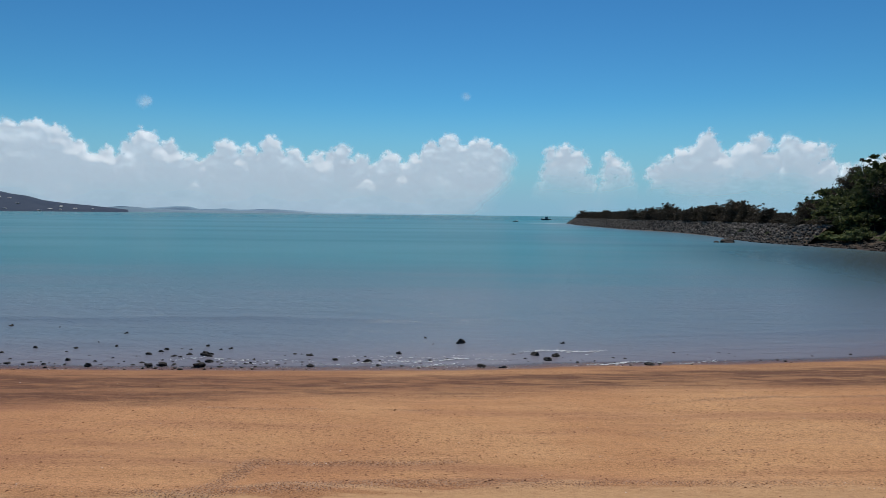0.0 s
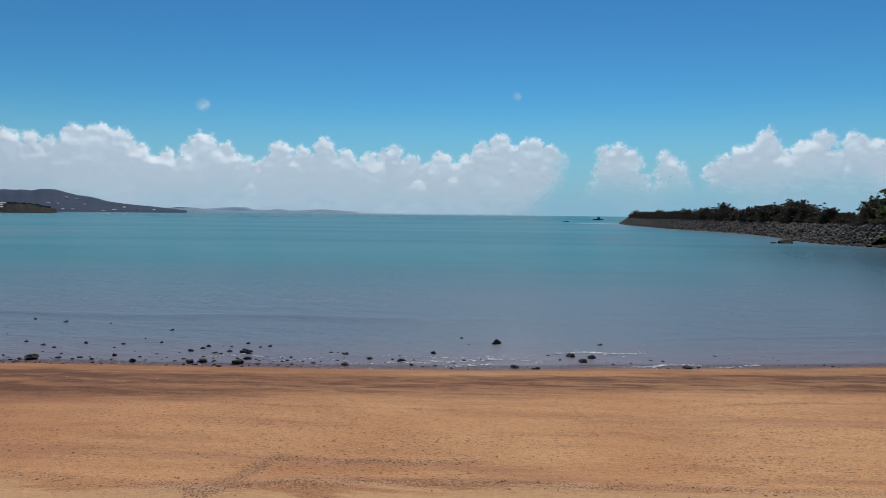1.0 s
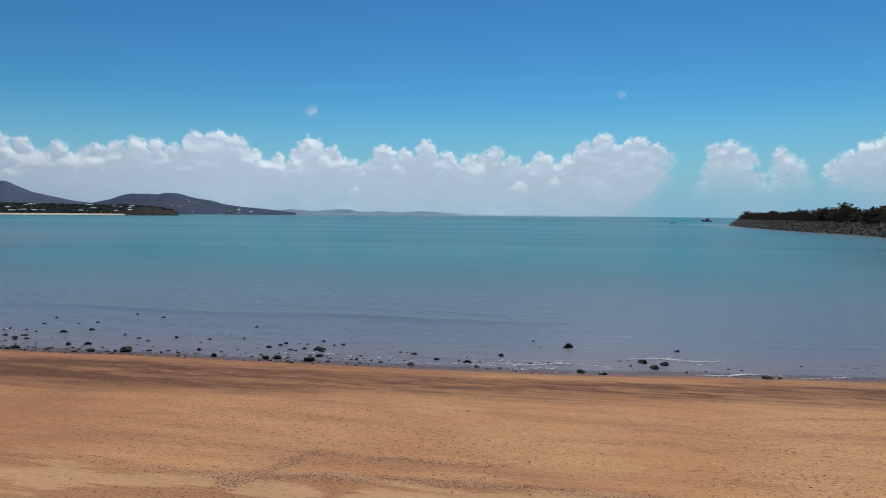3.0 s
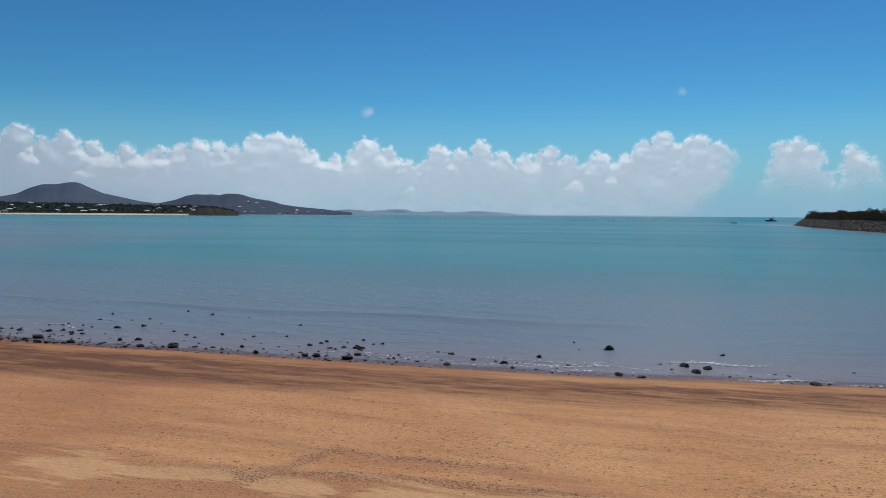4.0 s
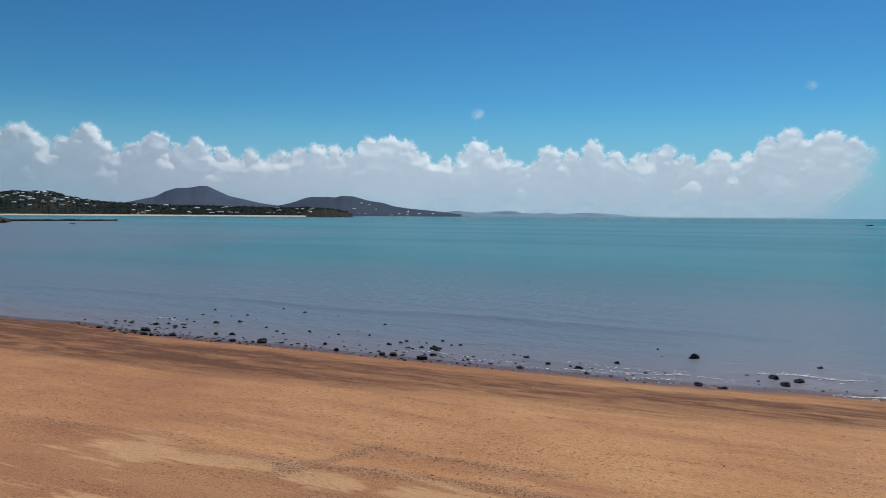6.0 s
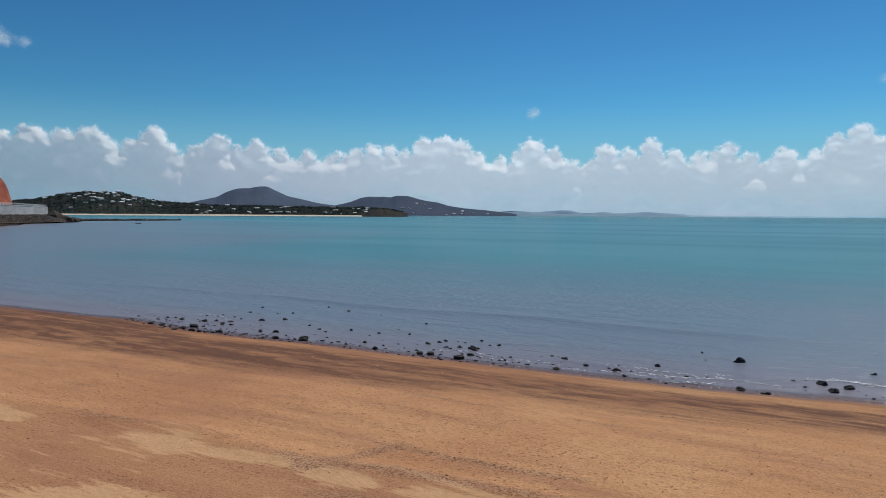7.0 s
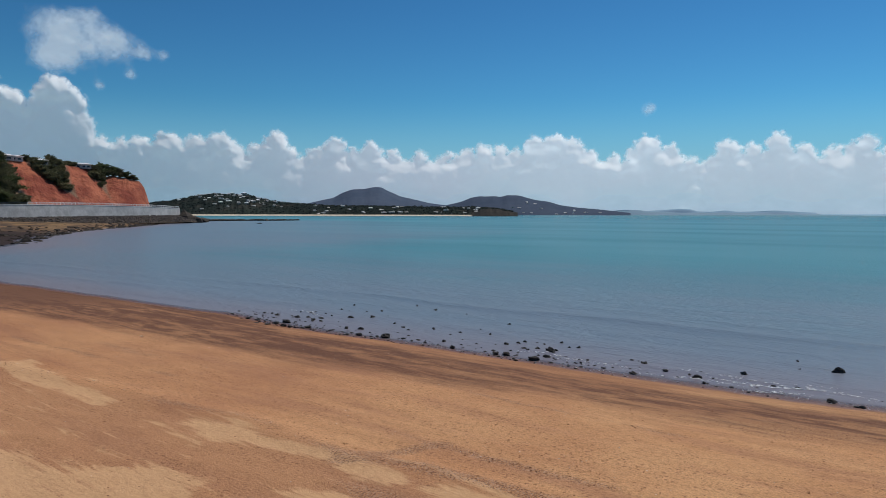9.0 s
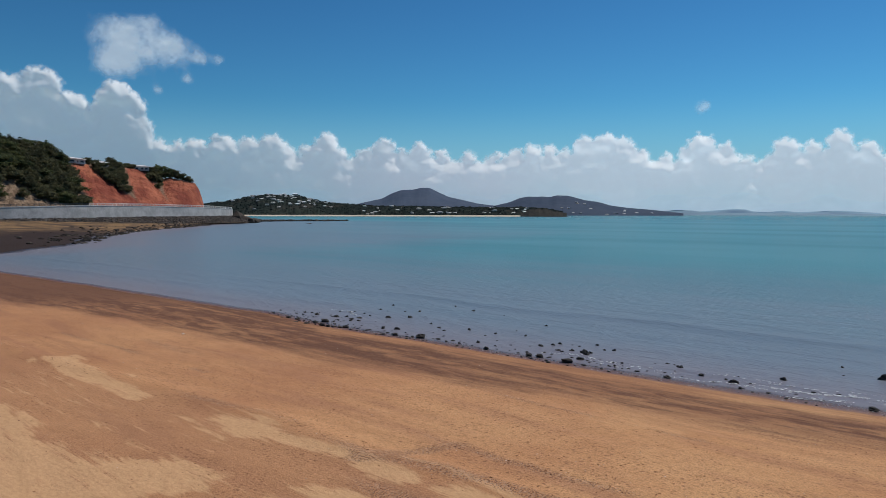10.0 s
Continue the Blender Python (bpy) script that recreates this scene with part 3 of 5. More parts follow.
BANK_E = [(-17.18, 5.69, 1.02), (-15.49, 5.28, 0.74), (-13.77, 6.0, 0.92), (-12.03, 5.13, 0.83), (-10.26, 4.91, 0.74), (-8.25, 5.64, 0.74), (-6.67, 4.82, 0.74), (-4.4, 5.05, 1.02), (-2.34, 4.9, 0.74), (-0.97, 6.0, 0.83), (0.4, 6.56, 1.02), (2.92, 6.31, 1.11), (4.3, 5.73, 0.92), (5.14, 4.61, 0.65)]
CLOUD_A = [(9.7, 5.5, 1.15), (9.5, 4.6, 1.2), (13.5, 4.9, 0.65), (14.3, 4.1, 0.8), (11.2, 3.2, 1.0), (13.2, 3.0, 1.2), (8.6, 5.6, 0.74), (9.72, 5.77, 0.83), (10.7, 5.41, 0.65), (9.07, 4.39, 1.02), (8.43, 3.03, 0.92), (10.2, 3.71, 0.83), (13.17, 5.12, 0.55), (14.14, 4.23, 0.65), (11.54, 3.49, 0.83), (13.09, 2.82, 1.02), (14.62, 2.15, 0.83)]
CLOUD_B = [(17.52, 4.77, 0.83), (18.55, 5.31, 0.83), (20.35, 6.5, 0.83), (19.77, 5.58, 1.02), (21.39, 5.12, 1.02), (22.75, 5.63, 0.92), (24.08, 6.33, 0.83), (24.31, 5.05, 1.29), (26.15, 6.01, 1.02), (27.26, 5.56, 0.92), (28.16, 5.45, 0.74), (27.66, 4.35, 1.11), (22.4, 4.05, 1.38), (25.85, 3.98, 1.38), (19.21, 3.67, 1.29)]
CLOUD_C = [(29.79, 3.89, 0.65), (31.14, 4.24, 0.83), (32.45, 4.58, 1.11), (33.71, 5.29, 1.38), (35.57, 5.38, 1.38), (31.84, 3.45, 1.15)]
CLOUD_UP = [(-69.58, 13.68, 1.02), (-68.1, 14.04, 1.11), (-66.2, 14.32, 1.11), (-64.66, 13.41, 1.11), (-67.56, 12.94, 1.38), (-65.85, 12.51, 1.48), (-69.25, 11.99, 1.38), (-68.34, 11.5, 1.29), (-63.88, 12.48, 1.02), (-62.49, 11.98, 0.74), (-61.26, 11.66, 0.55), (-63.52, 10.16, 0.55), (-65.52, 9.12, 0.46)]
WISPS = [(-23.09, 8.7, 0.42), (1.5, 9.86, 0.32)]


def softened(field, times):
    for _ in range(times):
        p = np.pad(field, 1, mode="edge")
        field = (p[:-2, 1:-1] + p[2:, 1:-1] + p[1:-1, :-2] + p[1:-1, 2:] + 2 * field) / 6
    return field


def build_cloud(name, puffs, label, seed, low=0.3, fill=True, thin=1.0, soft=0.36, far=4300.0, tight=0.0, floor=0.7, body=True):
    """A cloud far off: bulging heads given as azimuth, top and radius in degrees, each with smaller heads budding from it."""
    rng = np.random.default_rng(seed)
    heads = [(a, top - r, r, 0.0) for a, top, r in puffs]
    if fill:
        for a, top, r in puffs:
            e = top - r
            while e > low + 0.3:
                e -= r * 0.8
                heads.append((a + rng.normal(0, 0.4) * r, e, r * rng.uniform(1.0, 1.3), -0.25 * r))
    lobes = list(heads)
    for a, e, r, depth in heads:
        for _ in range(9):
            t, reach = rng.uniform(-0.5, math.pi + 0.5), rng.uniform(0.45, 0.78)
            r2 = r * rng.uniform(0.26, 0.46)
            a2, e2, d2 = a + math.cos(t) * r * reach, e + math.sin(t) * r * reach, depth + r * 0.62 * math.sqrt(1 - reach * reach)
            lobes.append((a2, e2, r2, d2))
            for _ in range(4):
                t, reach = rng.uniform(0, 2 * math.pi), rng.uniform(0.4, 0.85)
                lobes.append((a2 + math.cos(t) * r2 * reach, e2 + math.sin(t) * r2 * reach, r2 * rng.uniform(0.28, 0.5), d2 + r2 * 0.55 * math.sqrt(1 - reach * reach)))
    arr = np.array(heads)
    step = 0.06
    a0, a1 = arr[:, 0].min() - 2.2, arr[:, 0].max() + 2.2
    e0 = 0.02 if fill else max(0.02, (arr[:, 1] - arr[:, 2]).min() - 0.9)
    azs, els = np.arange(a0, a1, step), np.arange(e0, (arr[:, 1] + arr[:, 2]).max() + 0.9, step)
    az, el = np.meshgrid(azs, els, indexing="xy")
    wa = az + 0.17 * fbm(az * 1.5, el * 1.5, 5, seed, 0.6)
    we = el + 0.17 * fbm(az * 1.5, el * 1.5, 5, seed + 7, 0.6)
    field, dome = np.full(az.shape, -2.0), np.full(az.shape, -0.6)
    for a, e, r, depth in lobes:
        i0, i1 = np.searchsorted(azs, (a - r - 0.9, a + r + 0.9))
        j0, j1 = np.searchsorted(els, (e - r - 0.9, e + r + 0.9))
        if i1 <= i0 or j1 <= j0:
            continue
        d = np.hypot(wa[j0:j1, i0:i1] - a, we[j0:j1, i0:i1] - e)
        field[j0:j1, i0:i1] = np.maximum(field[j0:j1, i0:i1], r - d)
        bulge = depth + np.sqrt(np.maximum(r * r - d * d, 0))
        dome[j0:j1, i0:i1] = np.where(d < r, np.maximum(dome[j0:j1, i0:i1], bulge), dome[j0:j1, i0:i1])
    rag = fbm(az * 3.4, el * 3.8, 5, seed + 23)
    if fill and body:  # the body behind the heads
        envelope = np.interp(azs, *np.array(sorted((a, top) for a, top, _ in puffs)).T) - 0.75
        envelope = np.convolve(np.pad(envelope, 12, mode="edge"), np.ones(25) / 25, "valid")
        ends = np.minimum(azs - arr[:, 0].min(), arr[:, 0].max() - azs) * 0.9
        mass = np.minimum(envelope - el, ends - 0.1 * el)
        field = np.maximum(field, mass)
        dome = np.maximum(dome, np.where(mass > 0, 0.75 * np.sqrt(np.clip(mass, 0, 0.9)), -0.6))
    elif not fill:  # thin, broken cloud: soft overlapping tufts
        field = np.full(az.shape, -0.42 - 0.13 * tight)
        for a, e, r, _ in heads:
            field = field + np.exp(-1.1 * ((wa - a) ** 2 + (we - e) ** 2) / (r * r))
        field = field + (0.45 - 0.22 * tight) * fbm(az * 0.9, el * 1.2, 5, seed + 41, 0.6)
    cover = ease(0.0, soft, softened(field, 1 if fill else 5) + (0.12 if fill else 0.0) + 0.15 * rag * (1.0 + (soft if fill else 0.2)))
    if fill:
        fade = ease(low - 0.4, low + 2.6, el + 0.9 * fbm(az * 0.35, el * 0.8, 4, seed + 29))
        outside = np.maximum(arr[:, 0].min() - az, az - arr[:, 0].max()) + 0.8 * np.maximum(3.2 - el, 0) + 1.0 * fbm(az * 0.4, el * 0.6, 3, seed + 31)
        fade = fade * ease(1.4, -1.2, outside) if floor > 0.5 else fade
        base = floor * ease(1.6, -1.8, outside)
        cover = cover * (base + (1 - base) * fade)
    if tight:  # paler and thinner lower down
        cover = cover * (0.6 + 0.4 * ease(1.4, 4.0, el))
    edge = np.minimum(ease(a0, a0 + 0.5, az), ease(a1, a1 - 0.5, az))
    cover = cover * edge * thin
    lumps = fbm(az * 0.42, el * 0.65, 5, seed + 61, 0.53)
    bulge = 0.5 * softened(lumps, 6)
    if fill:  # the heads round off backwards under the sun; the body hangs upright over flat, shaded undersides
        column = np.where(field > 0, el, -9.0).max(0)
        crest = np.convolve(np.pad(column, 7, mode="edge"), np.hanning(17)[1:-1] / np.hanning(17).sum(), "valid")
        under = crest[None, :] - el + 0.5 * fbm(az * 0.7, el * 0.9, 4, seed + 67)
        crisp = ease(2.0, 0.3, under)  # the heads stand out in relief; the body below them is smooth
        bulge = softened(dome, 4) * 0.20 * crisp + softened(dome, 16) * (0.10 + 0.22 * crisp) + softened(dome, 40) * 0.35 + 0.78 * softened(lumps, 9) * (0.25 + 0.75 * ease(3.0, 0.8, under))
        lean = np.log1p(np.exp((1.7 - under) * 1.9)) / 1.9
        toward = np.cos(np.radians(az - SUN_AZ))
        bulge = bulge - 0.55 * toward * el - 0.42 * lean + 0.11 * toward * np.maximum(low + 3.0 - el, 0)
    else:
        bulge = 0.5 * softened(lumps, 6) - 0.36 * el
    # emission standing in for scattered light: less from the deep tower in the west
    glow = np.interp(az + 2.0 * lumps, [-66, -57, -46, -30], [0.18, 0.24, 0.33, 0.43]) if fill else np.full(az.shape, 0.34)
    out = far - np.radians(bulge) * far
    aa, ee = np.radians(az), np.radians(el)
    verts = np.stack([2.7 + out * np.sin(aa) * np.cos(ee), 0.5 + out * np.cos(aa) * np.cos(ee), 5 + out * np.sin(ee)], -1).reshape(-1, 3)
    faces = grid_faces(*az.shape)
    seen = cover.reshape(-1) > 0.004
    faces = faces[seen[faces].any(1)]
    used = np.unique(faces)
    back = np.zeros(len(verts), dtype=np.int64)
    back[used] = np.arange(len(used))
    ob = new(name, mesh_of(name, verts[used], back[faces], CLOUD, True, {"cover": cover.reshape(-1)[used], "glow": glow.reshape(-1)[used]}))
    return tagged(ob, label, "cloud", kind="structure")


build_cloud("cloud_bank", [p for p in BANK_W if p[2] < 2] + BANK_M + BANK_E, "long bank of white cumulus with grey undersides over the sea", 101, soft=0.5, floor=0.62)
build_cloud("cloud", [(a, top, r) for a, top, r in CLOUD_A], "small broken white cumulus low over the horizon", 131, low=1.4, soft=0.6, tight=1.0, floor=0.3, body=False)
build_cloud("cloud", CLOUD_B, "white cumulus with rounded heads and a faint base", 151, low=1.5, thin=1.0, soft=0.5, floor=0.2)
build_cloud("cloud", CLOUD_C, "white cumulus rising behind the headland trees", 171, low=1.5, thin=1.0, soft=0.5, floor=0.2)
build_cloud("cloud", [(a + 0.5, top + 0.5, r) for a, top, r in CLOUD_UP], "ragged thin white cloud high over the red cliff", 191, fill=False, thin=0.9, soft=1.35)
for k, wisp in enumerate(WISPS):
    build_cloud("cloud", [(wisp[0], wisp[1], wisp[2] * 1.5), (wisp[0] + 0.4, wisp[1] - 0.1, wisp[2])], "faint wisp of white cloud in blue sky", 211 + 20 * k, fill=False, thin=0.4, soft=1.2)

# ---- far land ----
VILLAGE = [(-64.48, 0.4), (-61.83, 0.72), (-61.0, 0.84), (-60.37, 0.9), (-59.73, 1.03), (-59.09, 1.2), (-58.45, 1.26), (-57.81, 1.4), (-57.37, 1.47), (-56.07, 1.42), (-55.41, 1.42), (-54.31, 1.29), (-54.09, 1.16), (-53.2, 0.98), (-52.08, 0.78), (-50.72, 0.73), (-49.82, 0.69), (-48.91, 0.58), (-46.16, 0.56), (-43.4, 0.55), (-41.09, 0.5), (-38.8, 0.52), (-36.51, 0.5), (-35.15, 0.42), (-33.6, 0.2)]
MOUNT = [(-51.63, 0.5), (-50.27, 0.76), (-48.9, 1.08), (-48.13, 1.24), (-47.4, 1.64), (-46.62, 1.92), (-45.61, 1.96), (-45.01, 2.1), (-44.32, 2.12), (-43.72, 1.8), (-42.8, 1.38), (-41.69, 1.15), (-40.31, 0.83), (-39.25, 0.7), (-37.88, 0.6), (-36.51, 0.42)]
SECOND = [(-40.63, 0.32), (-39.25, 0.62), (-38.34, 0.83), (-37.75, 0.97), (-36.97, 1.29), (-36.29, 1.42), (-35.7, 1.36), (-35.16, 1.41), (-34.48, 1.35), (-34.13, 1.5), (-33.14, 1.48), (-32.47, 1.28), (-31.8, 1.1), (-30.7, 0.96), (-29.82, 0.69), (-28.52, 0.51), (-26.8, 0.36), (-25.54, 0.22), (-24.29, 0.08)]
ISLET = [(-36.9, 0.02), (-36.6, 0.15), (-36.28, 0.42), (-35.6, 0.6), (-34.7, 0.56), (-34.02, 0.32), (-33.2, 0.04)]
COAST = [(-31.57, 0.24), (-30.69, 0.47), (-29.38, 0.6), (-27.66, 0.51), (-26.8, 0.38), (-25.96, 0.25), (-24.92, 0.42), (-23.68, 0.38), (-22.86, 0.25), (-20.66, 0.17), (-16.84, 0.13), (-13.26, 0.09)]
FARHILLS = [(-24.7, 0.16), (-22.26, 0.42), (-20.67, 0.59), (-19.89, 0.55), (-19.3, 0.29), (-18.35, 0.25), (-17.41, 0.42), (-16.48, 0.25), (-15.03, 0.33), (-13.97, 0.41), (-12.58, 0.29), (-11.23, 0.17)]
EYE = (5.5, 2.0, 5.1)


def far_place(azimuth, distance):
    return EYE[0] + distance * np.sin(np.radians(azimuth)), EYE[1] + distance * np.cos(np.radians(azimuth))


def build_hill(name, ridge, distance, depth, mat, label, seed, rough=0.05, canopy=0.0, category="hill", step=0.06):
    """A hill whose skyline rises and falls as given, in degrees, at its ridge's distance; its flank runs down towards the viewer."""
    ridge_a, ridge_e = np.array(ridge).T
    a = np.arange(ridge_a[0], ridge_a[-1], step)
    v = np.linspace(0, 1.6, 34)
    az, vv = np.meshgrid(a, v, indexing="xy")
    top = np.interp(az, ridge_a, ridge_e)
    top = (top + np.interp(az - 0.15, ridge_a, ridge_e) + np.interp(az + 0.15, ridge_a, ridge_e)) / 3
    d = distance - depth + depth * vv
    high = EYE[2] + distance * np.tan(np.radians(top))
    spurs = fbm(az * 0.9, vv * 2.0, 4, seed)
    rise = np.where(vv <= 1, np.sin(np.clip(vv, 0, 1) * math.pi / 2) ** 1.15, 1 - (np.maximum(vv, 1) - 1) ** 2 * 1.8)
    rise = np.clip(rise + rough * 4 * spurs * vv * np.maximum(1 - vv, 0), -0.05, 1)
    z = -1.0 + (high + 1.0) * rise
    z = z + canopy * (fbm(az * distance * 0.0022, vv * depth * 0.09, 3, seed + 5) * ease(0.02, 0.12, vv))
    x, y = far_place(az, d)
    verts = np.stack([x, y, z], -1).reshape(-1, 3)
    ob = new(name, mesh_of(name, verts, grid_faces(*az.shape), mat, True))
    tagged(ob, label, category, kind="structure")

    def surface(azimuth, fraction):
        i = int(np.clip(round((azimuth - a[0]) / step), 0, len(a) - 1))
        j = int(np.clip(round(fraction / 1.6 * 33), 0, 33))
        return Vector(verts.reshape(34, len(a), 3)[j, i])
    return surface


build_hill("distant_hills", [(a, e * 0.7) for a, e in FARHILLS], 4235, 60, FOREST_HAZED_PALE, "faint blue hills on the far coast", 301)
build_hill("distant_coast", [(a, e * 0.8) for a, e in COAST[:-1]] + [(-12.0, 0.05), (-9.0, 0.02), (-5.0, -0.02)], 4225, 120, FOREST_HAZED_PALE, "low dark wooded coast at the horizon", 311)
build_hill("distant_coast", [(-24.0, 0.05), (-19.0, 0.04), (-13.0, 0.025), (-8.0, 0.015), (-3.5, -0.005), (0.0, -0.03)], 4200, 90, FOREST_HAZED_PALE, "thin dark line of low wooded coast at the horizon", 317)
build_hill("mountain", MOUNT, 4100, 900, FOREST_HAZED, "blue-grey wooded mountain with one rounded summit", 321, 0.06)
second = build_hill("wooded_hill", SECOND, 3300, 700, FOREST_HAZED, "long blue-grey wooded hill sloping to the sea", 331, 0.06)
village = build_hill("village_hill", VILLAGE, 1750, 330, FOREST, "dark green wooded hill dotted with white houses", 341, 0.04, 5.0, step=0.05)
build_hill("low_headland", [(a, e * 0.62) for a, e in ISLET], 1420, 60, SCRUB, "low brown scrubby headland at the end of a beach", 351, 0.05, 2.5, "headland", 0.03)


def build_far_beach():
    a = np.arange(-62.5, -33.3, 0.1)
    front = 1400 + 18 * fbm(a * 0.25, a * 0 + 0.5, 3, 361)
    verts, faces = [], []
    for off, z in ((-6, -0.6), (6, 0.9), (26, 2.2), (40, 2.6)):
        x, y = far_place(a, front + off)
        verts += list(zip(x, y, np.full(len(a), z)))
    ob = new("far_beach", mesh_of("far_beach", np.array(verts), grid_faces(4, len(a)), BEACH_FAR, True))
    tagged(ob, "long strip of pale sand beach below the wooded hill", "beach", kind="structure")


build_far_beach()


def blob_mesh(name, mat, seed, subdivisions=2, squash=0.7, rough=0.25):
    bm = bmesh.new()
    bmesh.ops.create_icosphere(bm, subdivisions=subdivisions, radius=0.5)
    shift = Vector((seed * 3.7, seed * 1.3, seed * 2.1))
    rng = random.Random(seed)
    cuts = [(Vector((rng.gauss(0, 1), rng.gauss(0, 1), rng.gauss(0, 0.7))).normalized(), rng.uniform(0.30, 0.42)) for _ in range(7)]
    for v in bm.verts:
        p = v.co.copy()
        for way, reach in cuts:
            over = p.dot(way) - reach
            if over > 0:
                p -= way * over * 0.85
        p *= 1 + rough * noise.fractal(p * 3.2 + shift, 0.6, 2.0, 3)
        v.co = Vector((p.x, p.y * 0.85, p.z * squash))
    me = bpy.data.meshes.new(name)
    bm.to_mesh(me)
    bm.free()
    me.materials.append(mat)
    me.polygons.foreach_set("use_smooth", [False] * len(me.polygons))
    return me


def scatter(name, meshes, places, label="", parent=None, kind="stuff"):
    """Many small pieces joined into one object; each place is a matrix."""
    data = []
    for me in meshes:
        co = np.empty(len(me.vertices) * 3)
        me.vertices.foreach_get("co", co)
        data.append((co.reshape(-1, 3), np.array([list(p.vertices) for p in me.polygons])))
    verts, faces, total = [], [], 0
    for k, m in enumerate(places):
        co, fa = data[k % len(data)]
        mm = np.array(m)
        verts.append(co @ mm[:3, :3].T + mm[:3, 3])
        faces.append(fa + total)
        total += len(co)
    me = mesh_of(name, np.concatenate(verts), np.concatenate(faces), meshes[0].materials[0], False)
    ob = new(name, me)
    ob.parent = parent
    return tagged(ob, label, kind=kind)


def placed(x, y, z, sx, sy, sz, turn, tilt=0.0, lean=0.0):
    return Matrix.LocRotScale((x, y, z), Euler((tilt, lean, turn)), (sx, sy, sz))


# houses on the far hill
def make_house(width, depth, height):
    house = new("house")
    bm = bmesh.new()
    box(bm, (width, depth, height), (0, 0, height / 2), 0.1)
    part("wall", bm, WALL_PAINT, house)
    bm = bmesh.new()
    rise, over = height * 0.38, 0.8
    w, d = width / 2 + over, depth / 2 + over
    low = [bm.verts.new(p) for p in ((-w, -d, height), (w, -d, height), (w, d, height), (-w, d, height))]
    up = [bm.verts.new(p) for p in ((-w * 0.55, 0, height + rise), (w * 0.55, 0, height + rise))]
    for f in ((0, 1, 5, 4), (1, 2, 5), (2, 3, 4, 5), (3, 0, 4), (3, 2, 1, 0)):
        bm.faces.new([(low + up)[i] for i in f])
    part("roof", bm, WHITE_ROOF, house, "pale metal roof")
    for k in (-0.3, 0.05, 0.32):
        bm = bmesh.new()
        box(bm, (width * 0.16, 0.1, height * 0.35), (k * width, -depth / 2 - 0.02, height * 0.52))
        part("window", bm, DARK_HULL, house)
    return tagged(house, "white-roofed house among trees on the wooded hill", "house", "houses on the far hill")


HOUSE = make_house(11, 8, 3.6)
HOUSE.matrix_basis = pose(*far_place(-57.0, 1640), 30)
rng = random.Random(77)
first = True
for k in range(116):
    if k < 70:
        azimuth, fraction = rng.gauss(-55.6, 1.9), 1.0 - 0.75 * rng.random() ** 1.3
    else:
        azimuth, fraction = rng.uniform(-50, -36), rng.uniform(0.2, 0.8)
    azimuth = min(max(azimuth, -60.5), -36)
    p = village(azimuth, fraction)
    turn = -azimuth + rng.uniform(-40, 40)
    m = pose(p.x, p.y, p.z - 0.8, 0, 0, turn)
    if first:
        HOUSE.matrix_basis, first = m, False
    else:
        s = rng.uniform(0.42, 0.86)
        house = copy_thing(HOUSE, m)
        house.scale = (s * rng.uniform(0.8, 1.3), s, s)
for k in range(18):
    azimuth = rng.uniform(-33.8, -26.0)
    p = second(azimuth, rng.uniform(0.06, 0.5))
    house = copy_thing(HOUSE, pose(p.x, p.y, p.z - 0.5, 0, 0, -azimuth + rng.uniform(-30, 30)))
    house.scale = (rng.uniform(0.7, 1.2), 0.9, 0.8)
    tagged(house, "tiny pale house on the distant hillside", "house", "houses on the distant hill")

# tree clumps on the far hill
clump = [blob_mesh("clump", FOREST, 400 + k, 1, 0.9, 0.5) for k in range(4)]
spots = []
for k in range(6500):
    azimuth, fraction = rng.uniform(-62, -33.2), rng.random() ** 0.8
    p = village(azimuth, fraction * 1.03)
    s = rng.uniform(3.0, 7.5)
    spots.append(placed(p.x, p.y, p.z - s * 0.12, s, s, s * 0.8, rng.uniform(0, 6)))
tagged(scatter("far_trees", clump, spots, "dark green trees covering the far hill"), category="trees")

# ---- trees near enough to tell apart ----


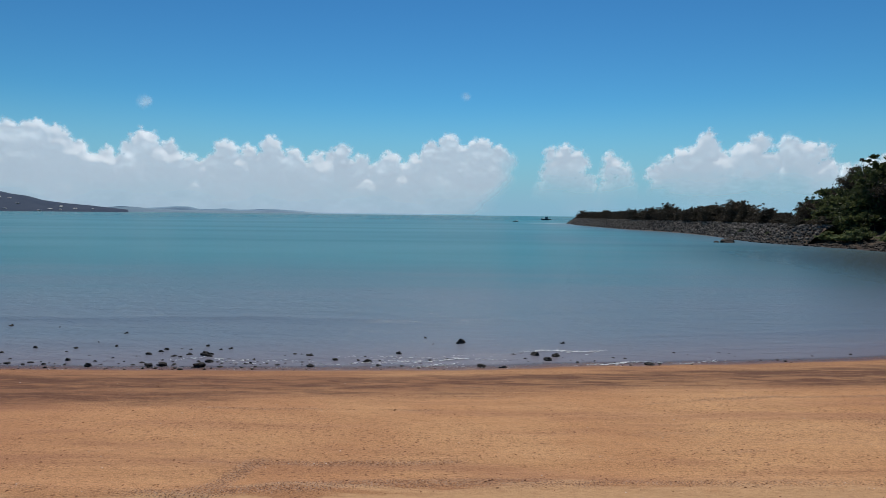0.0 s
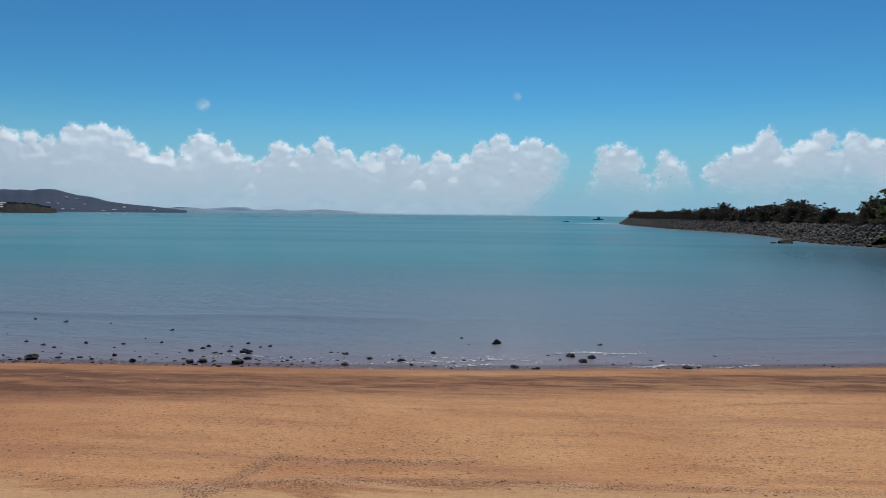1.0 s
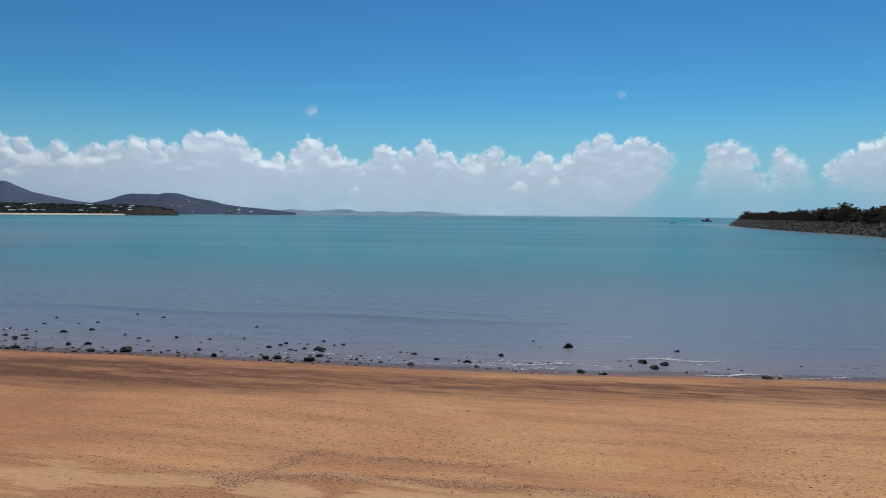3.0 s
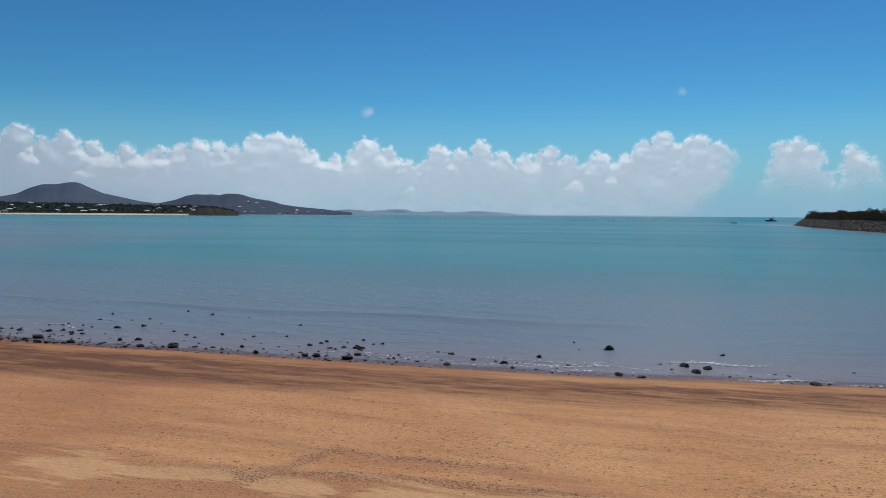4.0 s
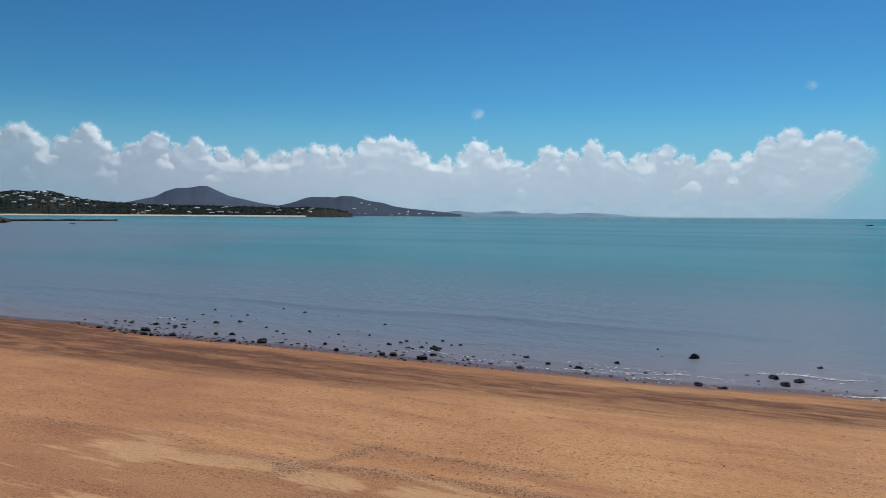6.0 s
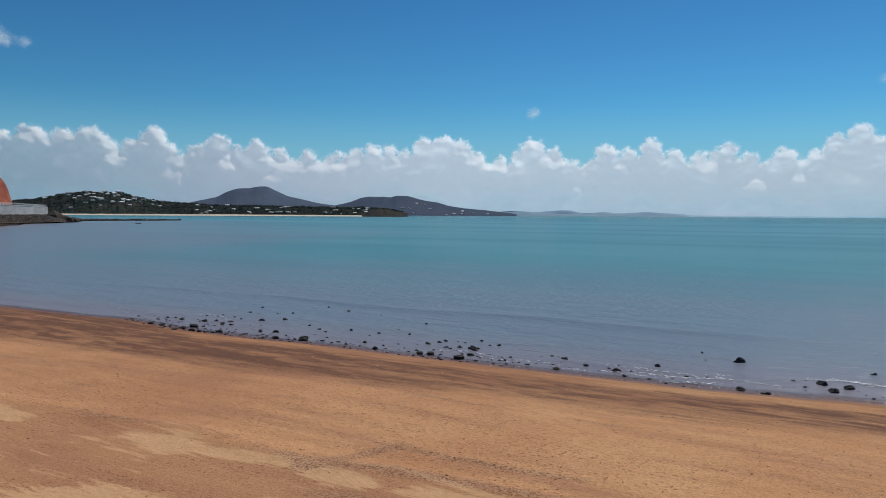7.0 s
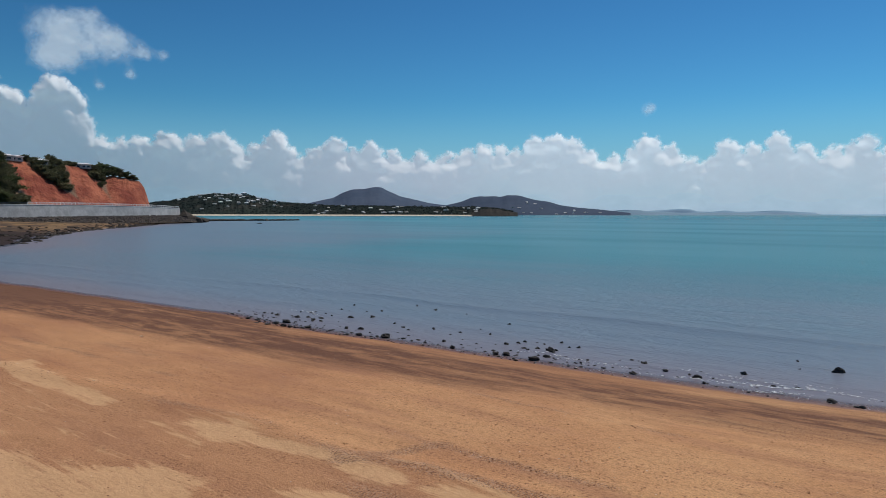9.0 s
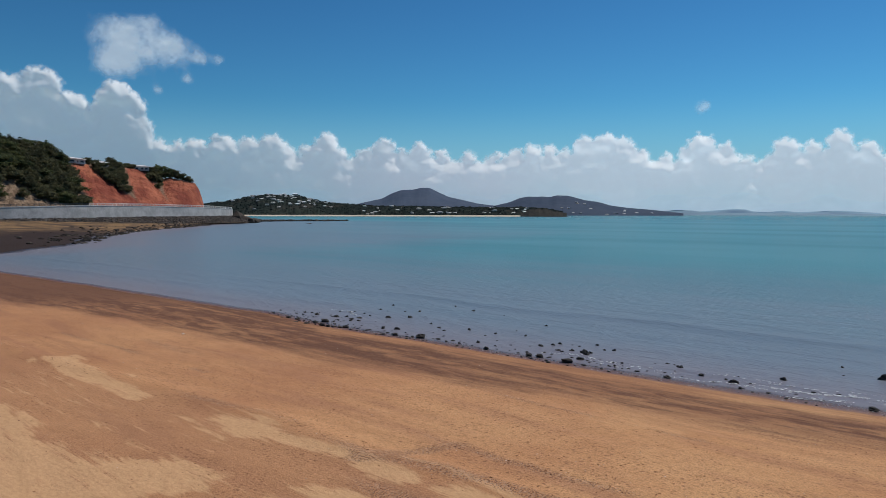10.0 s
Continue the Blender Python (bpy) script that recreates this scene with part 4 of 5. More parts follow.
def make_tree(name, height, spread, seed, leaf, leaves, low=0.3, label="", category="tree", leaf_size=0.3, group="", twigs=0):
    rng = random.Random(seed)
    tree = new(name)
    verts, faces, tips = [], [], []
    lean = Vector((rng.uniform(-0.12, 0.12), rng.uniform(-0.12, 0.12), 0)) * height
    trunk = [Vector((0, 0, -0.3)), Vector((0, 0, height * 0.12)) + lean * 0.1, Vector((0, 0, height * 0.38)) + lean * 0.5, Vector((0, 0, height * 0.72)) + lean]
    base = 0.035 * height
    tube(verts, faces, trunk, [base, base * 0.8, base * 0.6, base * 0.25], 7)
    for k in range(9):
        t = rng.uniform(low, 0.95)
        at = trunk[1].lerp(trunk[2], t * 2) if t < 0.5 else trunk[2].lerp(trunk[3], t * 2 - 1)
        a = k * 2.4 + rng.uniform(-0.4, 0.4)
        reach = spread * rng.uniform(0.55, 1.0) * (1.1 - 0.45 * t)
        out = at + Vector((math.cos(a) * reach, math.sin(a) * reach, height * rng.uniform(0.05, 0.28)))
        mid = at.lerp(out, 0.5) + Vector((0, 0, height * 0.04))
        tube(verts, faces, [at, mid, out], [base * 0.35, base * 0.22, base * 0.08], 5)
        tips += [out, mid.lerp(out, 0.5), mid]
        tips += [at.lerp(out, rng.uniform(0.4, 1.05)) + Vector((rng.gauss(0, 0.22) * spread, rng.gauss(0, 0.22) * spread, rng.gauss(0.03, 0.06) * height)) for _ in range(4)]
    tips += [trunk[3] + Vector((rng.gauss(0, 0.15) * spread, rng.gauss(0, 0.15) * spread, height * rng.uniform(0.05, 0.25))) for _ in range(5)]
    tufts = len(tips)
    for k in range(twigs):  # thin twigs standing out of the crown
        foot = tips[rng.randrange(tufts)]
        tip_at = foot + Vector((rng.gauss(0, 0.22) * spread, rng.gauss(0, 0.22) * spread, height * rng.uniform(0.12, 0.3)))
        tube(verts, faces, [foot, foot.lerp(tip_at, 0.5) + Vector((0.05, 0.03, 0)), tip_at], [base * 0.16, base * 0.12, base * 0.06], 4)
        if k % 3:
            tips.append(tip_at)
    part("trunk", mesh_of("trunk", np.array(verts), faces, BARK, True), None, tree)
    nrng = np.random.default_rng(seed)
    tips = np.array([tuple(p) for p in tips])
    pick = nrng.integers(0, len(tips), leaves)
    size_of = nrng.uniform(0.4, 1.1, len(tips))
    size_of[tufts:] *= 0.45
    off = nrng.normal(0, 1, (leaves, 3)) * np.array([0.15 * spread, 0.15 * spread, 0.055 * height]) * size_of[pick][:, None]
    centre = tips[pick] + off
    centre[:, 2] = np.maximum(centre[:, 2], 0.05 * height)
    u = nrng.normal(0, 1, (leaves, 3))
    u /= np.linalg.norm(u, axis=1, keepdims=True)
    w = np.cross(u, nrng.normal(0, 1, (leaves, 3)))
    w /= np.linalg.norm(w, axis=1, keepdims=True)
    s = nrng.uniform(0.6, 1.3, leaves)[:, None] * leaf_size
    quad = np.stack([centre - u * s, centre - w * s * 0.5, centre + u * s, centre + w * s * 0.5], 1).reshape(-1, 3)
    part("crown", mesh_of("crown", quad, np.arange(leaves * 4).reshape(-1, 4), leaf, False), None, tree)
    return tagged(tree, label, category, group)


# ---- the breakwater ----
FOOT = [(80, 455), (74, 400), (71, 330), (71, 265), (74.5, 240), (75, 205), (67, 160), (64.5, 143), (67, 130)]
FOOT_LINE = [p.to_2d() for p in smooth_line([(x, y, 0) for x, y in FOOT], 2)]


def across(line, offset):
    """The polyline shifted to its right-hand side as seen walking along it towards the shore (inland: +x)."""
    made = []
    for k, p in enumerate(line):
        way = (line[min(k + 1, len(line) - 1)] - line[max(k - 1, 0)]).normalized()
        made.append(p + Vector((-way.y, way.x)) * offset)
    return made


def build_breakwater():
    thing = new("breakwater")
    prof = [(-2.5, -1.4), (0, -0.2), (2.2, 1.5), (4.8, 3.2), (6.2, 3.6), (14, 3.7), (19, 3.2), (24, 0), (26, -1.4)]
    verts = []
    line = FOOT_LINE
    for off, z in prof:
        for k, p in enumerate(across(line, off)):
            verts.append((p.x, p.y, z))
    n = len(line)
    faces = grid_faces(len(prof), n)
    # rounded head at the seaward end
    faces = faces.tolist()
    head = len(verts)
    c = across(line, 11)[0]
    for ring, (r, z) in enumerate(((12.5, -1.4), (9.5, 0.6), (6.5, 2.6), (4.0, 3.6))):
        for j in range(13):
            a = math.pi * j / 12
            verts.append((c.x - math.cos(a) * r, c.y + math.sin(a) * r * 1.2, z))
    for ring in range(3):
        for j in range(12):
            b = head + ring * 13 + j
            faces.append([b, b + 1, b + 14, b + 13])
    part("core", mesh_of("core", np.array(verts), faces, EARTH, False), None, thing, "dark earth and rubble core")
    shapes = [blob_mesh("rock", ARMOUR_ROCK, 500 + k, 1, 0.8, 0.2) for k in range(8)]
    mass = [blob_mesh("rocks", ARMOUR_MASS, 500 + k, 1, 0.8, 0.2) for k in range(8)]
    rng = random.Random(5)
    near, rest = [], []
    for p, way in along([(q.x, q.y, 0) for q in line], 0.55):
        side = Vector((-way.y, way.x, 0))
        for row in range(10):
            off = -0.6 + row * 0.74 + rng.uniform(-0.35, 0.35)
            z = np.interp(off, [-2.5, 0, 2.2, 4.8, 6.2, 14], [-1.4, -0.2, 1.5, 3.2, 3.6, 3.7])
            q = p + side * off + way * rng.uniform(-0.3, 0.3)
            s = rng.uniform(0.42, 0.85) + 0.5 * rng.random() ** 5
            m = placed(q.x, q.y, z + 0.12, s, s, s, rng.uniform(0, 6), rng.uniform(-0.5, 0.5), rng.uniform(-0.5, 0.5))
            (near if q.y < 165 else rest).append(m)
    for j in range(420):
        a, r = rng.uniform(0, math.pi), rng.uniform(4.5, 12)
        z = np.interp(r, [4, 6.5, 9.5, 12.5], [3.6, 2.6, 0.6, -1.4])
        s = rng.uniform(0.6, 1.2)
        rest.append(placed(c.x - math.cos(a) * r, c.y + math.sin(a) * r * 1.2, z + 0.1, s, s, s, rng.uniform(0, 6), rng.uniform(-0.5, 0.5), 0.2))
    rng.shuffle(near)
    for k, m in enumerate(near[:300]):
        part("rock", shapes[k % 8], None, thing, m=m)
    scatter("rock_armour", mass, near[300:] + rest, parent=thing)
    return tagged(thing, "long breakwater of grey-brown boulders topped with dark trees", "breakwater")


build_breakwater()
rng = random.Random(15)
BW_TREES = [make_tree("tree", h, sp, 600 + k, LEAF_COAST, 3200, 0.15, "dark shrubby coastal tree on the boulder breakwater", "tree", 0.2, "trees on the breakwater", 56)
            for k, (h, sp) in enumerate(((4.6, 2.6), (5.4, 2.4), (4.0, 2.8), (6.0, 2.5), (5.0, 3.2)))]
made = 0
for p, way in along([(q.x, q.y, 0) for q in FOOT_LINE if q.y > 150], 3.6):
    side = Vector((-way.y, way.x, 0))
    for off in (8.2, 12.5):
        if p.y > 432 and off > 9:
            continue
        q = p + side * (off + rng.uniform(-1.3, 1.3)) + way * rng.uniform(-1.2, 1.2)
        s = rng.uniform(0.62, 0.95) * (0.82 + 0.3 * ease(330, 215, q.y))
        if p.y > 424:
            s *= 0.7
        if 23.6 < math.degrees(math.atan2(q.x, q.y)) < 27.2:  # the gap before the headland
            s *= rng.uniform(0.45, 0.8)
        m = pose(q.x, q.y, 3.1, 0, 0, rng.uniform(0, 360))
        if made < 5:
            tree = BW_TREES[made]
            tree.matrix_basis = m
        else:
            tree = copy_thing(BW_TREES[rng.randrange(5)], m)
        tree.scale = (s * 1.45, s * 1.45, s * rng.uniform(0.9, 1.12))
        made += 1

scrub = make_tree("scrub", 1.7, 1.5, 655, LEAF_COAST, 1500, 0.02, "low dark scrub along the breakwater's crest", "shrub", 0.16, "scrub on the breakwater", 6)
for k, (p, way) in enumerate(along([(q.x, q.y, 0) for q in FOOT_LINE], 3.4)):
    side = Vector((-way.y, way.x, 0))
    q = p + side * (6.7 + rng.uniform(-0.3, 0.9))
    m = pose(q.x, q.y, 3.45, 0, 0, rng.uniform(0, 360))
    bush = copy_thing(scrub, m) if k else scrub
    bush.matrix_basis = m
    s = rng.uniform(0.6, 1.15)
    bush.scale = (s * 1.5, s * 1.5, s)

# ---- the wooded headland beside the breakwater ----


def build_headland():
    x, y = np.meshgrid(np.arange(64, 190, 1.6), np.arange(40, 215, 1.6), indexing="xy")
    sd = shore_distance(x, y)
    z = ground_height(x, y, sd) * (0.45 + 0.55 * ease(26.0, 29.5, np.degrees(np.arctan2(x, y)))) + 4.2 * ease(4, 26, sd) * ease(26.0, 29.5, np.degrees(np.arctan2(x, y))) + 0.5 * fbm(x * 0.15, y * 0.15, 4, 71) * ease(0, 6, sd) + 0.05
    z = np.where(sd < 1.0, -1.2, z)
    ob = new("headland", mesh_of("headland", np.stack([x, y, z], -1).reshape(-1, 3), grid_faces(*x.shape), EARTH, True))
    tagged(ob, "dark rocky shore rising to wooded ground", "headland", kind="structure")

    def height(px, py):
        xa, ya = np.array([float(px)]), np.array([float(py)])
        s = shore_distance(xa, ya)
        rise = ease(26.0, 29.5, np.degrees(np.arctan2(xa, ya)))
        return float((ground_height(xa, ya, s) * (0.45 + 0.55 * rise) + 4.2 * ease(4, 26, s) * rise)[0]), float(s[0])
    return height


headland_height = build_headland()
BIG_TREES = [make_tree("tree", h, sp, 640 + k, LEAF_GREEN if k % 2 else LEAF_COAST, 11000, 0.02, "tall dense dark green tree on the headland", "tree", 0.23, "trees on the headland", 46)
             for k, (h, sp) in enumerate(((12.0, 5.2), (14.0, 5.6), (10.0, 4.8), (8.0, 4.2)))]
# place east and north, height of the tree
STAND = [(88, 148, 9.0), (86, 141, 9.5), (92, 141, 11), (84, 134, 9.5), (90, 133, 12.5), (97, 136, 12.5), (82, 127, 9), (88, 126, 13), (95, 127, 14.5), (103, 129, 15.5),
         (87, 118, 11), (94, 117, 15), (102, 118, 16), (86, 110, 12), (95, 107, 15), (108, 140, 14), (96, 150, 9.5), (104, 152, 10), (92, 160, 6.5), (88, 168, 5.5), (96, 172, 5), (84, 160, 4.2)]
for k, (x, y, h) in enumerate(STAND):
    proto = BIG_TREES[k % 4]
    z = headland_height(x, y)[0]
    m = pose(x, y, z - 0.15, 0, 0, 67 * k % 360)
    tree = copy_thing(proto, m) if k >= 4 else proto
    tree.matrix_basis = m
    s = h / (12.0, 14.0, 10.0, 8.0)[k % 4] * 1.08
    tree.scale = (s, s, s)
BUSHES = [make_tree("bush", 2.6, 1.7, 660 + k, leaf, 1500, 0.05, label, "bush", 0.2, "bushes on the rocky shore")
          for k, (leaf, label) in enumerate(((LEAF_PALE, "pale green rounded shore bush"), (LEAF_GREEN, "green shore bush on dark rocks")))]
for k in range(230):
    x, y = rng.uniform(67, 104), rng.uniform(92, 172)
    z, s_ = headland_height(x, y)
    if s_ < 3.0:
        continue
    which = 0 if s_ < 7.5 and y < 132 else 1
    m = pose(x, y, z - 0.15, 0, 0, rng.uniform(0, 360))
    bush = copy_thing(BUSHES[which], m)
    s = rng.uniform(0.7, 1.25) if s_ < 9 else rng.uniform(1.2, 2.2)
    if math.degrees(math.atan2(x, y)) < 28.3:
        s = min(s, rng.uniform(0.6, 0.9))
    bush.scale = (s * 1.2, s * 1.2, s)
for which, (x, y) in enumerate(((74.5, 113.0), (73.0, 141.0))):
    BUSHES[which].matrix_basis = pose(x, y, headland_height(x, y)[0] - 0.1)
shore_shapes = [blob_mesh("rocks", REEF_ROCK, 520 + k, 1, 0.6, 0.25) for k in range(6)]
spots = []
for k in range(2400):
    x, y = rng.uniform(62, 82), rng.uniform(88, 168)
    z, s_ = headland_height(x, y)
    if -1.2 < s_ < 5.5:
        s = rng.uniform(0.3, 1.3)
        spots.append(placed(x, y, z + 0.05, s, s, s * 0.8, rng.uniform(0, 6), rng.uniform(-0.3, 0.3)))
tagged(scatter("shore_rocks", shore_shapes, spots, "dark brown rocks along the headland's waterline"), category="rocks")
bm_rock = blob_mesh("rock", BEACH_ROCK, 541, 2, 0.5, 0.2)
for x, y, s in ((57.3, 141.0, 4.2), (54.8, 140.5, 1.6)):
    ob = new("rock", bm_rock)
    ob.matrix_basis = placed(x, y, 0.0, s, s * 0.8, s * 0.75, 0.4)
    tagged(ob, "low dark boulder awash off the headland", "rock", "boulders awash")

# a pale roof showing behind the breakwater's trees
roofed = copy_thing(HOUSE, pose(107.0, 237.0, 3.2, 0, 0, 155))
roofed.scale = (0.75, 0.65, 0.62)
tagged(roofed, "low pale-roofed building behind the breakwater's trees", "house", "buildings behind the breakwater")

# ---- the cove: seawall, road, rubble and red cliff ----
WALL = [(-263.9, 71.9, 7.17, 3.1), (-272.5, 100.9, 8.07, 3.25), (-288.5, 131.3, 8.31, 3.65), (-306.9, 168.9, 8.1, 3.78), (-327.3, 195.1, 7.53, 3.83)]
WALL = [(-262.0, 42.0, 6.8, 2.9)] + WALL
WALL_LINE = smooth_line([(x, y, 0) for x, y, _, _ in WALL], 2)


def wall_heights(y):
    ys = [w[1] for w in WALL]
    return float(np.interp(y, ys, [w[2] for w in WALL])), float(np.interp(y, ys, [w[3] for w in WALL]))


def loft(line, profile):
    """A sheet along a line; profile(p) gives (offset to the land side, height) pairs at each point."""
    rows = [profile(p) for p in line]
    flat = [p.to_2d() for p in line]
    n = len(rows[0])
    verts = []
    for j in range(n):
        for k, p in enumerate(flat):
            way = (flat[min(k + 1, len(flat) - 1)] - flat[max(k - 1, 0)]).normalized()
            q = p + Vector((-way.y, way.x)) * rows[k][j][0]
            verts.append((q.x, q.y, rows[k][j][1]))
    faces = grid_faces(n, len(flat)).tolist()
    m = len(flat)
    faces.append([j * m for j in range(n)])
    faces.append([j * m + m - 1 for j in range(n)][::-1])
    return np.array(verts), faces


def build_seawall():
    thing = new("seawall")
    part("wall_body", mesh_of("wall_body", *loft(WALL_LINE, lambda p: [(-0.35, wall_heights(p.y)[1] - 1.5), (0.0, wall_heights(p.y)[0] - 0.25), (0.9, wall_heights(p.y)[0] - 0.25), (0.9, wall_heights(p.y)[1] - 1.5)]), CONCRETE, False), None, thing, "pale grey stone-faced wall")
    part("coping", mesh_of("coping", *loft(WALL_LINE, lambda p: [(-0.12, wall_heights(p.y)[0] - 0.26), (-0.12, wall_heights(p.y)[0]), (1.0, wall_heights(p.y)[0]), (1.0, wall_heights(p.y)[0] - 0.26)]), COPING, False), None, thing, "pale concrete coping")
    return tagged(thing, "curved pale grey seawall along the foot of the cliff", "seawall")


def build_road():
    ob = new("road", mesh_of("road", *loft(WALL_LINE, lambda p: [(0.95, wall_heights(p.y)[0] - 0.35), (1.0, wall_heights(p.y)[0] - 0.2), (12.0, wall_heights(p.y)[0] - 0.1), (13.0, wall_heights(p.y)[0] - 1.0)]), mottled("asphalt", (0.04, 0.04, 0.042), (0.06, 0.06, 0.06), 0.5, 0.9), False))
    tagged(ob, "grey asphalt coast road behind the seawall", "road", kind="structure")


def build_guard_rail(line, mat, label):
    thing = new("guard_rail")
    bm = bmesh.new()
    box(bm, (0.16, 0.16, 0.85), (0, 0, 0.42), 0.02)
    post = bpy.data.meshes.new("post")
    bm.to_mesh(post)
    bm.free()
    post.materials.append(mat)
    for p, way in along(line, 2.0):
        side = Vector((-way.y, way.x, 0))
        q = p + side * 0.45
        part("post", post, None, thing, m=pose(q.x, q.y, wall_heights(p.y)[0] - 0.01, 0, 0, math.degrees(math.atan2(way.y, way.x))))
    for z in (0.42, 0.74):
        part("rail", mesh_of("rail", *loft(line, lambda p: [(0.40, wall_heights(p.y)[0] + z), (0.40, wall_heights(p.y)[0] + z + 0.12), (0.5, wall_heights(p.y)[0] + z + 0.12), (0.5, wall_heights(p.y)[0] + z)]), mat, False), None, thing)
    return tagged(thing, label, "guard rail")


build_seawall()
build_road()
fence_break = [k for k, p in enumerate(WALL_LINE) if math.degrees(math.atan2(p.x - EYE[0], p.y - EYE[1])) > -70.6][0]
build_guard_rail(WALL_LINE[fence_break:], WHITE_STEEL, "white post-and-rail guard rail on the seawall")
build_guard_rail(WALL_LINE[:fence_break + 1], DARK_HULL, "dark weathered guard rail beside the coast road")


def build_toe_rubble():
    thing = new("rubble_slope")
    shapes = [blob_mesh("rock", RUBBLE_ROCK, 560 + k, 1, 0.75, 0.2) for k in range(6)]
    mass = [blob_mesh("rocks", RUBBLE_MASS, 560 + k, 1, 0.75, 0.2) for k in range(6)]
    part("bed", mesh_of("bed", *loft(WALL_LINE, lambda p: [(-9.0, 0.6), (-5.0, wall_heights(p.y)[1] - 1.6), (-0.9, wall_heights(p.y)[1] - 0.1), (0.2, wall_heights(p.y)[1] - 0.3), (0.2, 0.0)]), EARTH, False), None, thing, "dark rubble bed")
    rng = random.Random(9)
    spots = []
    for p, way in along(WALL_LINE, 0.75):
        side = Vector((-way.y, way.x, 0))
        base = wall_heights(p.y)[1]
        for row in range(9):
            off = -0.6 - row * 0.95 + rng.uniform(-0.4, 0.4)
            z = np.interp(off, [-9, -5, -0.9, 0.2], [0.6, base - 1.6, base - 0.1, base - 0.3])
            q = p + side * off
            s = rng.uniform(0.5, 1.25)
            spots.append(placed(q.x, q.y, z + 0.08, s, s, s, rng.uniform(0, 6), rng.uniform(-0.5, 0.5), rng.uniform(-0.5, 0.5)))
    rng.shuffle(spots)
    for k, m in enumerate(spots[:200]):
        part("rock", shapes[k % 6], None, thing, m=m)
    scatter("rubble", mass, spots[200:], parent=thing)
    tagged(thing, "band of grey-brown boulders at the seawall's foot", "rubble")


build_toe_rubble()

# dark reef and stones on the cove's tidal flat
rng = random.Random(19)
reef = [blob_mesh("rocks", REEF_ROCK, 580 + k, 1, 0.5, 0.3) for k in range(6)]
spots = []
for k in range(1200):
    t = rng.random() ** 0.7
    x, y = np.interp(t, [0, 0.3, 0.65, 1], [-118, -150, -215, -300]), np.interp(t, [0, 0.3, 0.65, 1], [46, 66, 104, 172])
    x, y = x + rng.gauss(0, 7), y + rng.gauss(0, 7)
    z, s_ = ground_at(x, y)
    if -4 < s_ < 26:
        s = rng.uniform(0.3, 1.2) * (1.7 if rng.random() < 0.1 else 1)
        spots.append(placed(x, y, z + 0.05, s * 1.3, s * 1.2, s * rng.uniform(0.7, 1.4), rng.uniform(0, 6)))
tagged(scatter("flat_stones", reef, spots, "dark stones scattered over the brown tidal flat"), category="rocks")
spots = []
for k in range(800):
    t = rng.random() ** 1.15
    a = -60.2 + 9.2 * t
    d = 455 + 55 * t + rng.gauss(0, 5 + 3 * math.sin(t * 9))
    x, y = far_place(a, d)
    gap = fbm(np.array([a * 1.6]), np.array([0.3]), 3, 91)[0]
    if gap < -0.1 and t > 0.8:
        continue
    s = (0.8 + 4.0 * rng.random() ** 2) * (1 - 0.4 * t)
    spots.append(placed(x, y, 0.3, s * 1.4, s, s * rng.uniform(0.5, 1.3), rng.uniform(0, 6), rng.uniform(-0.4, 0.4), rng.uniform(-0.4, 0.4)))
for a, d, s in ((-53.95, 352, 2.2), (-54.1, 354, 1.5)):
    x, y = far_place(a, d)
    spots.append(placed(x, y, 0.1, s * 1.5, s, s * 0.6, 1.0))
tagged(scatter("reef", reef, spots, "low dark rock reef running out from the seawall's end"), category="reef")
# rounded outcrop where the wall ends
for a, d, s, h in ((-59.3, 386, 10, 18.0), (-58.85, 394, 11, 11.0), (-59.62, 382, 9, 24.0), (-58.3, 402, 10, 7.0)):
    x, y = far_place(a, d)
    ob = new("rock_outcrop", reef[0])
    ob.matrix_basis = placed(x, y, 1.0, s, s, h, 0.7 * s)
    tagged(ob, "dark rock outcrop at the seawall's end", "rock", "outcrops")

CLIFF = [(-76.5, 4.75), (-75.3, 4.6), (-74.0, 4.35), (-72.6, 4.0), (-71.5, 3.78), (-70.2, 3.66), (-68.8, 3.5), (-67.5, 3.42), (-66.4, 3.28), (-65.6, 2.98), (-64.9, 2.62), (-64.4, 2.69), (-63.6, 2.58), (-62.63, 2.3), (-62.35, 1.87), (-62.15, 1.2), (-62.0, 0.61)]
# edges of the bare red slopes: height over the eye and azimuth, both in degrees
SLAB_EDGES = [([0.8, 1.75, 2.85, 3.75], [-69.67, -70.25, -70.5, -71.5]), ([0.8, 2.4, 3.7], [-66.64, -68.75, -70.2]), ([0.8, 1.95, 3.45], [-66.56, -67.0, -67.48]),
              ([0.8, 2.25, 3.3], [-64.55, -65.6, -66.4]), ([0.8, 1.6, 2.6], [-64.45, -64.75, -64.88])]


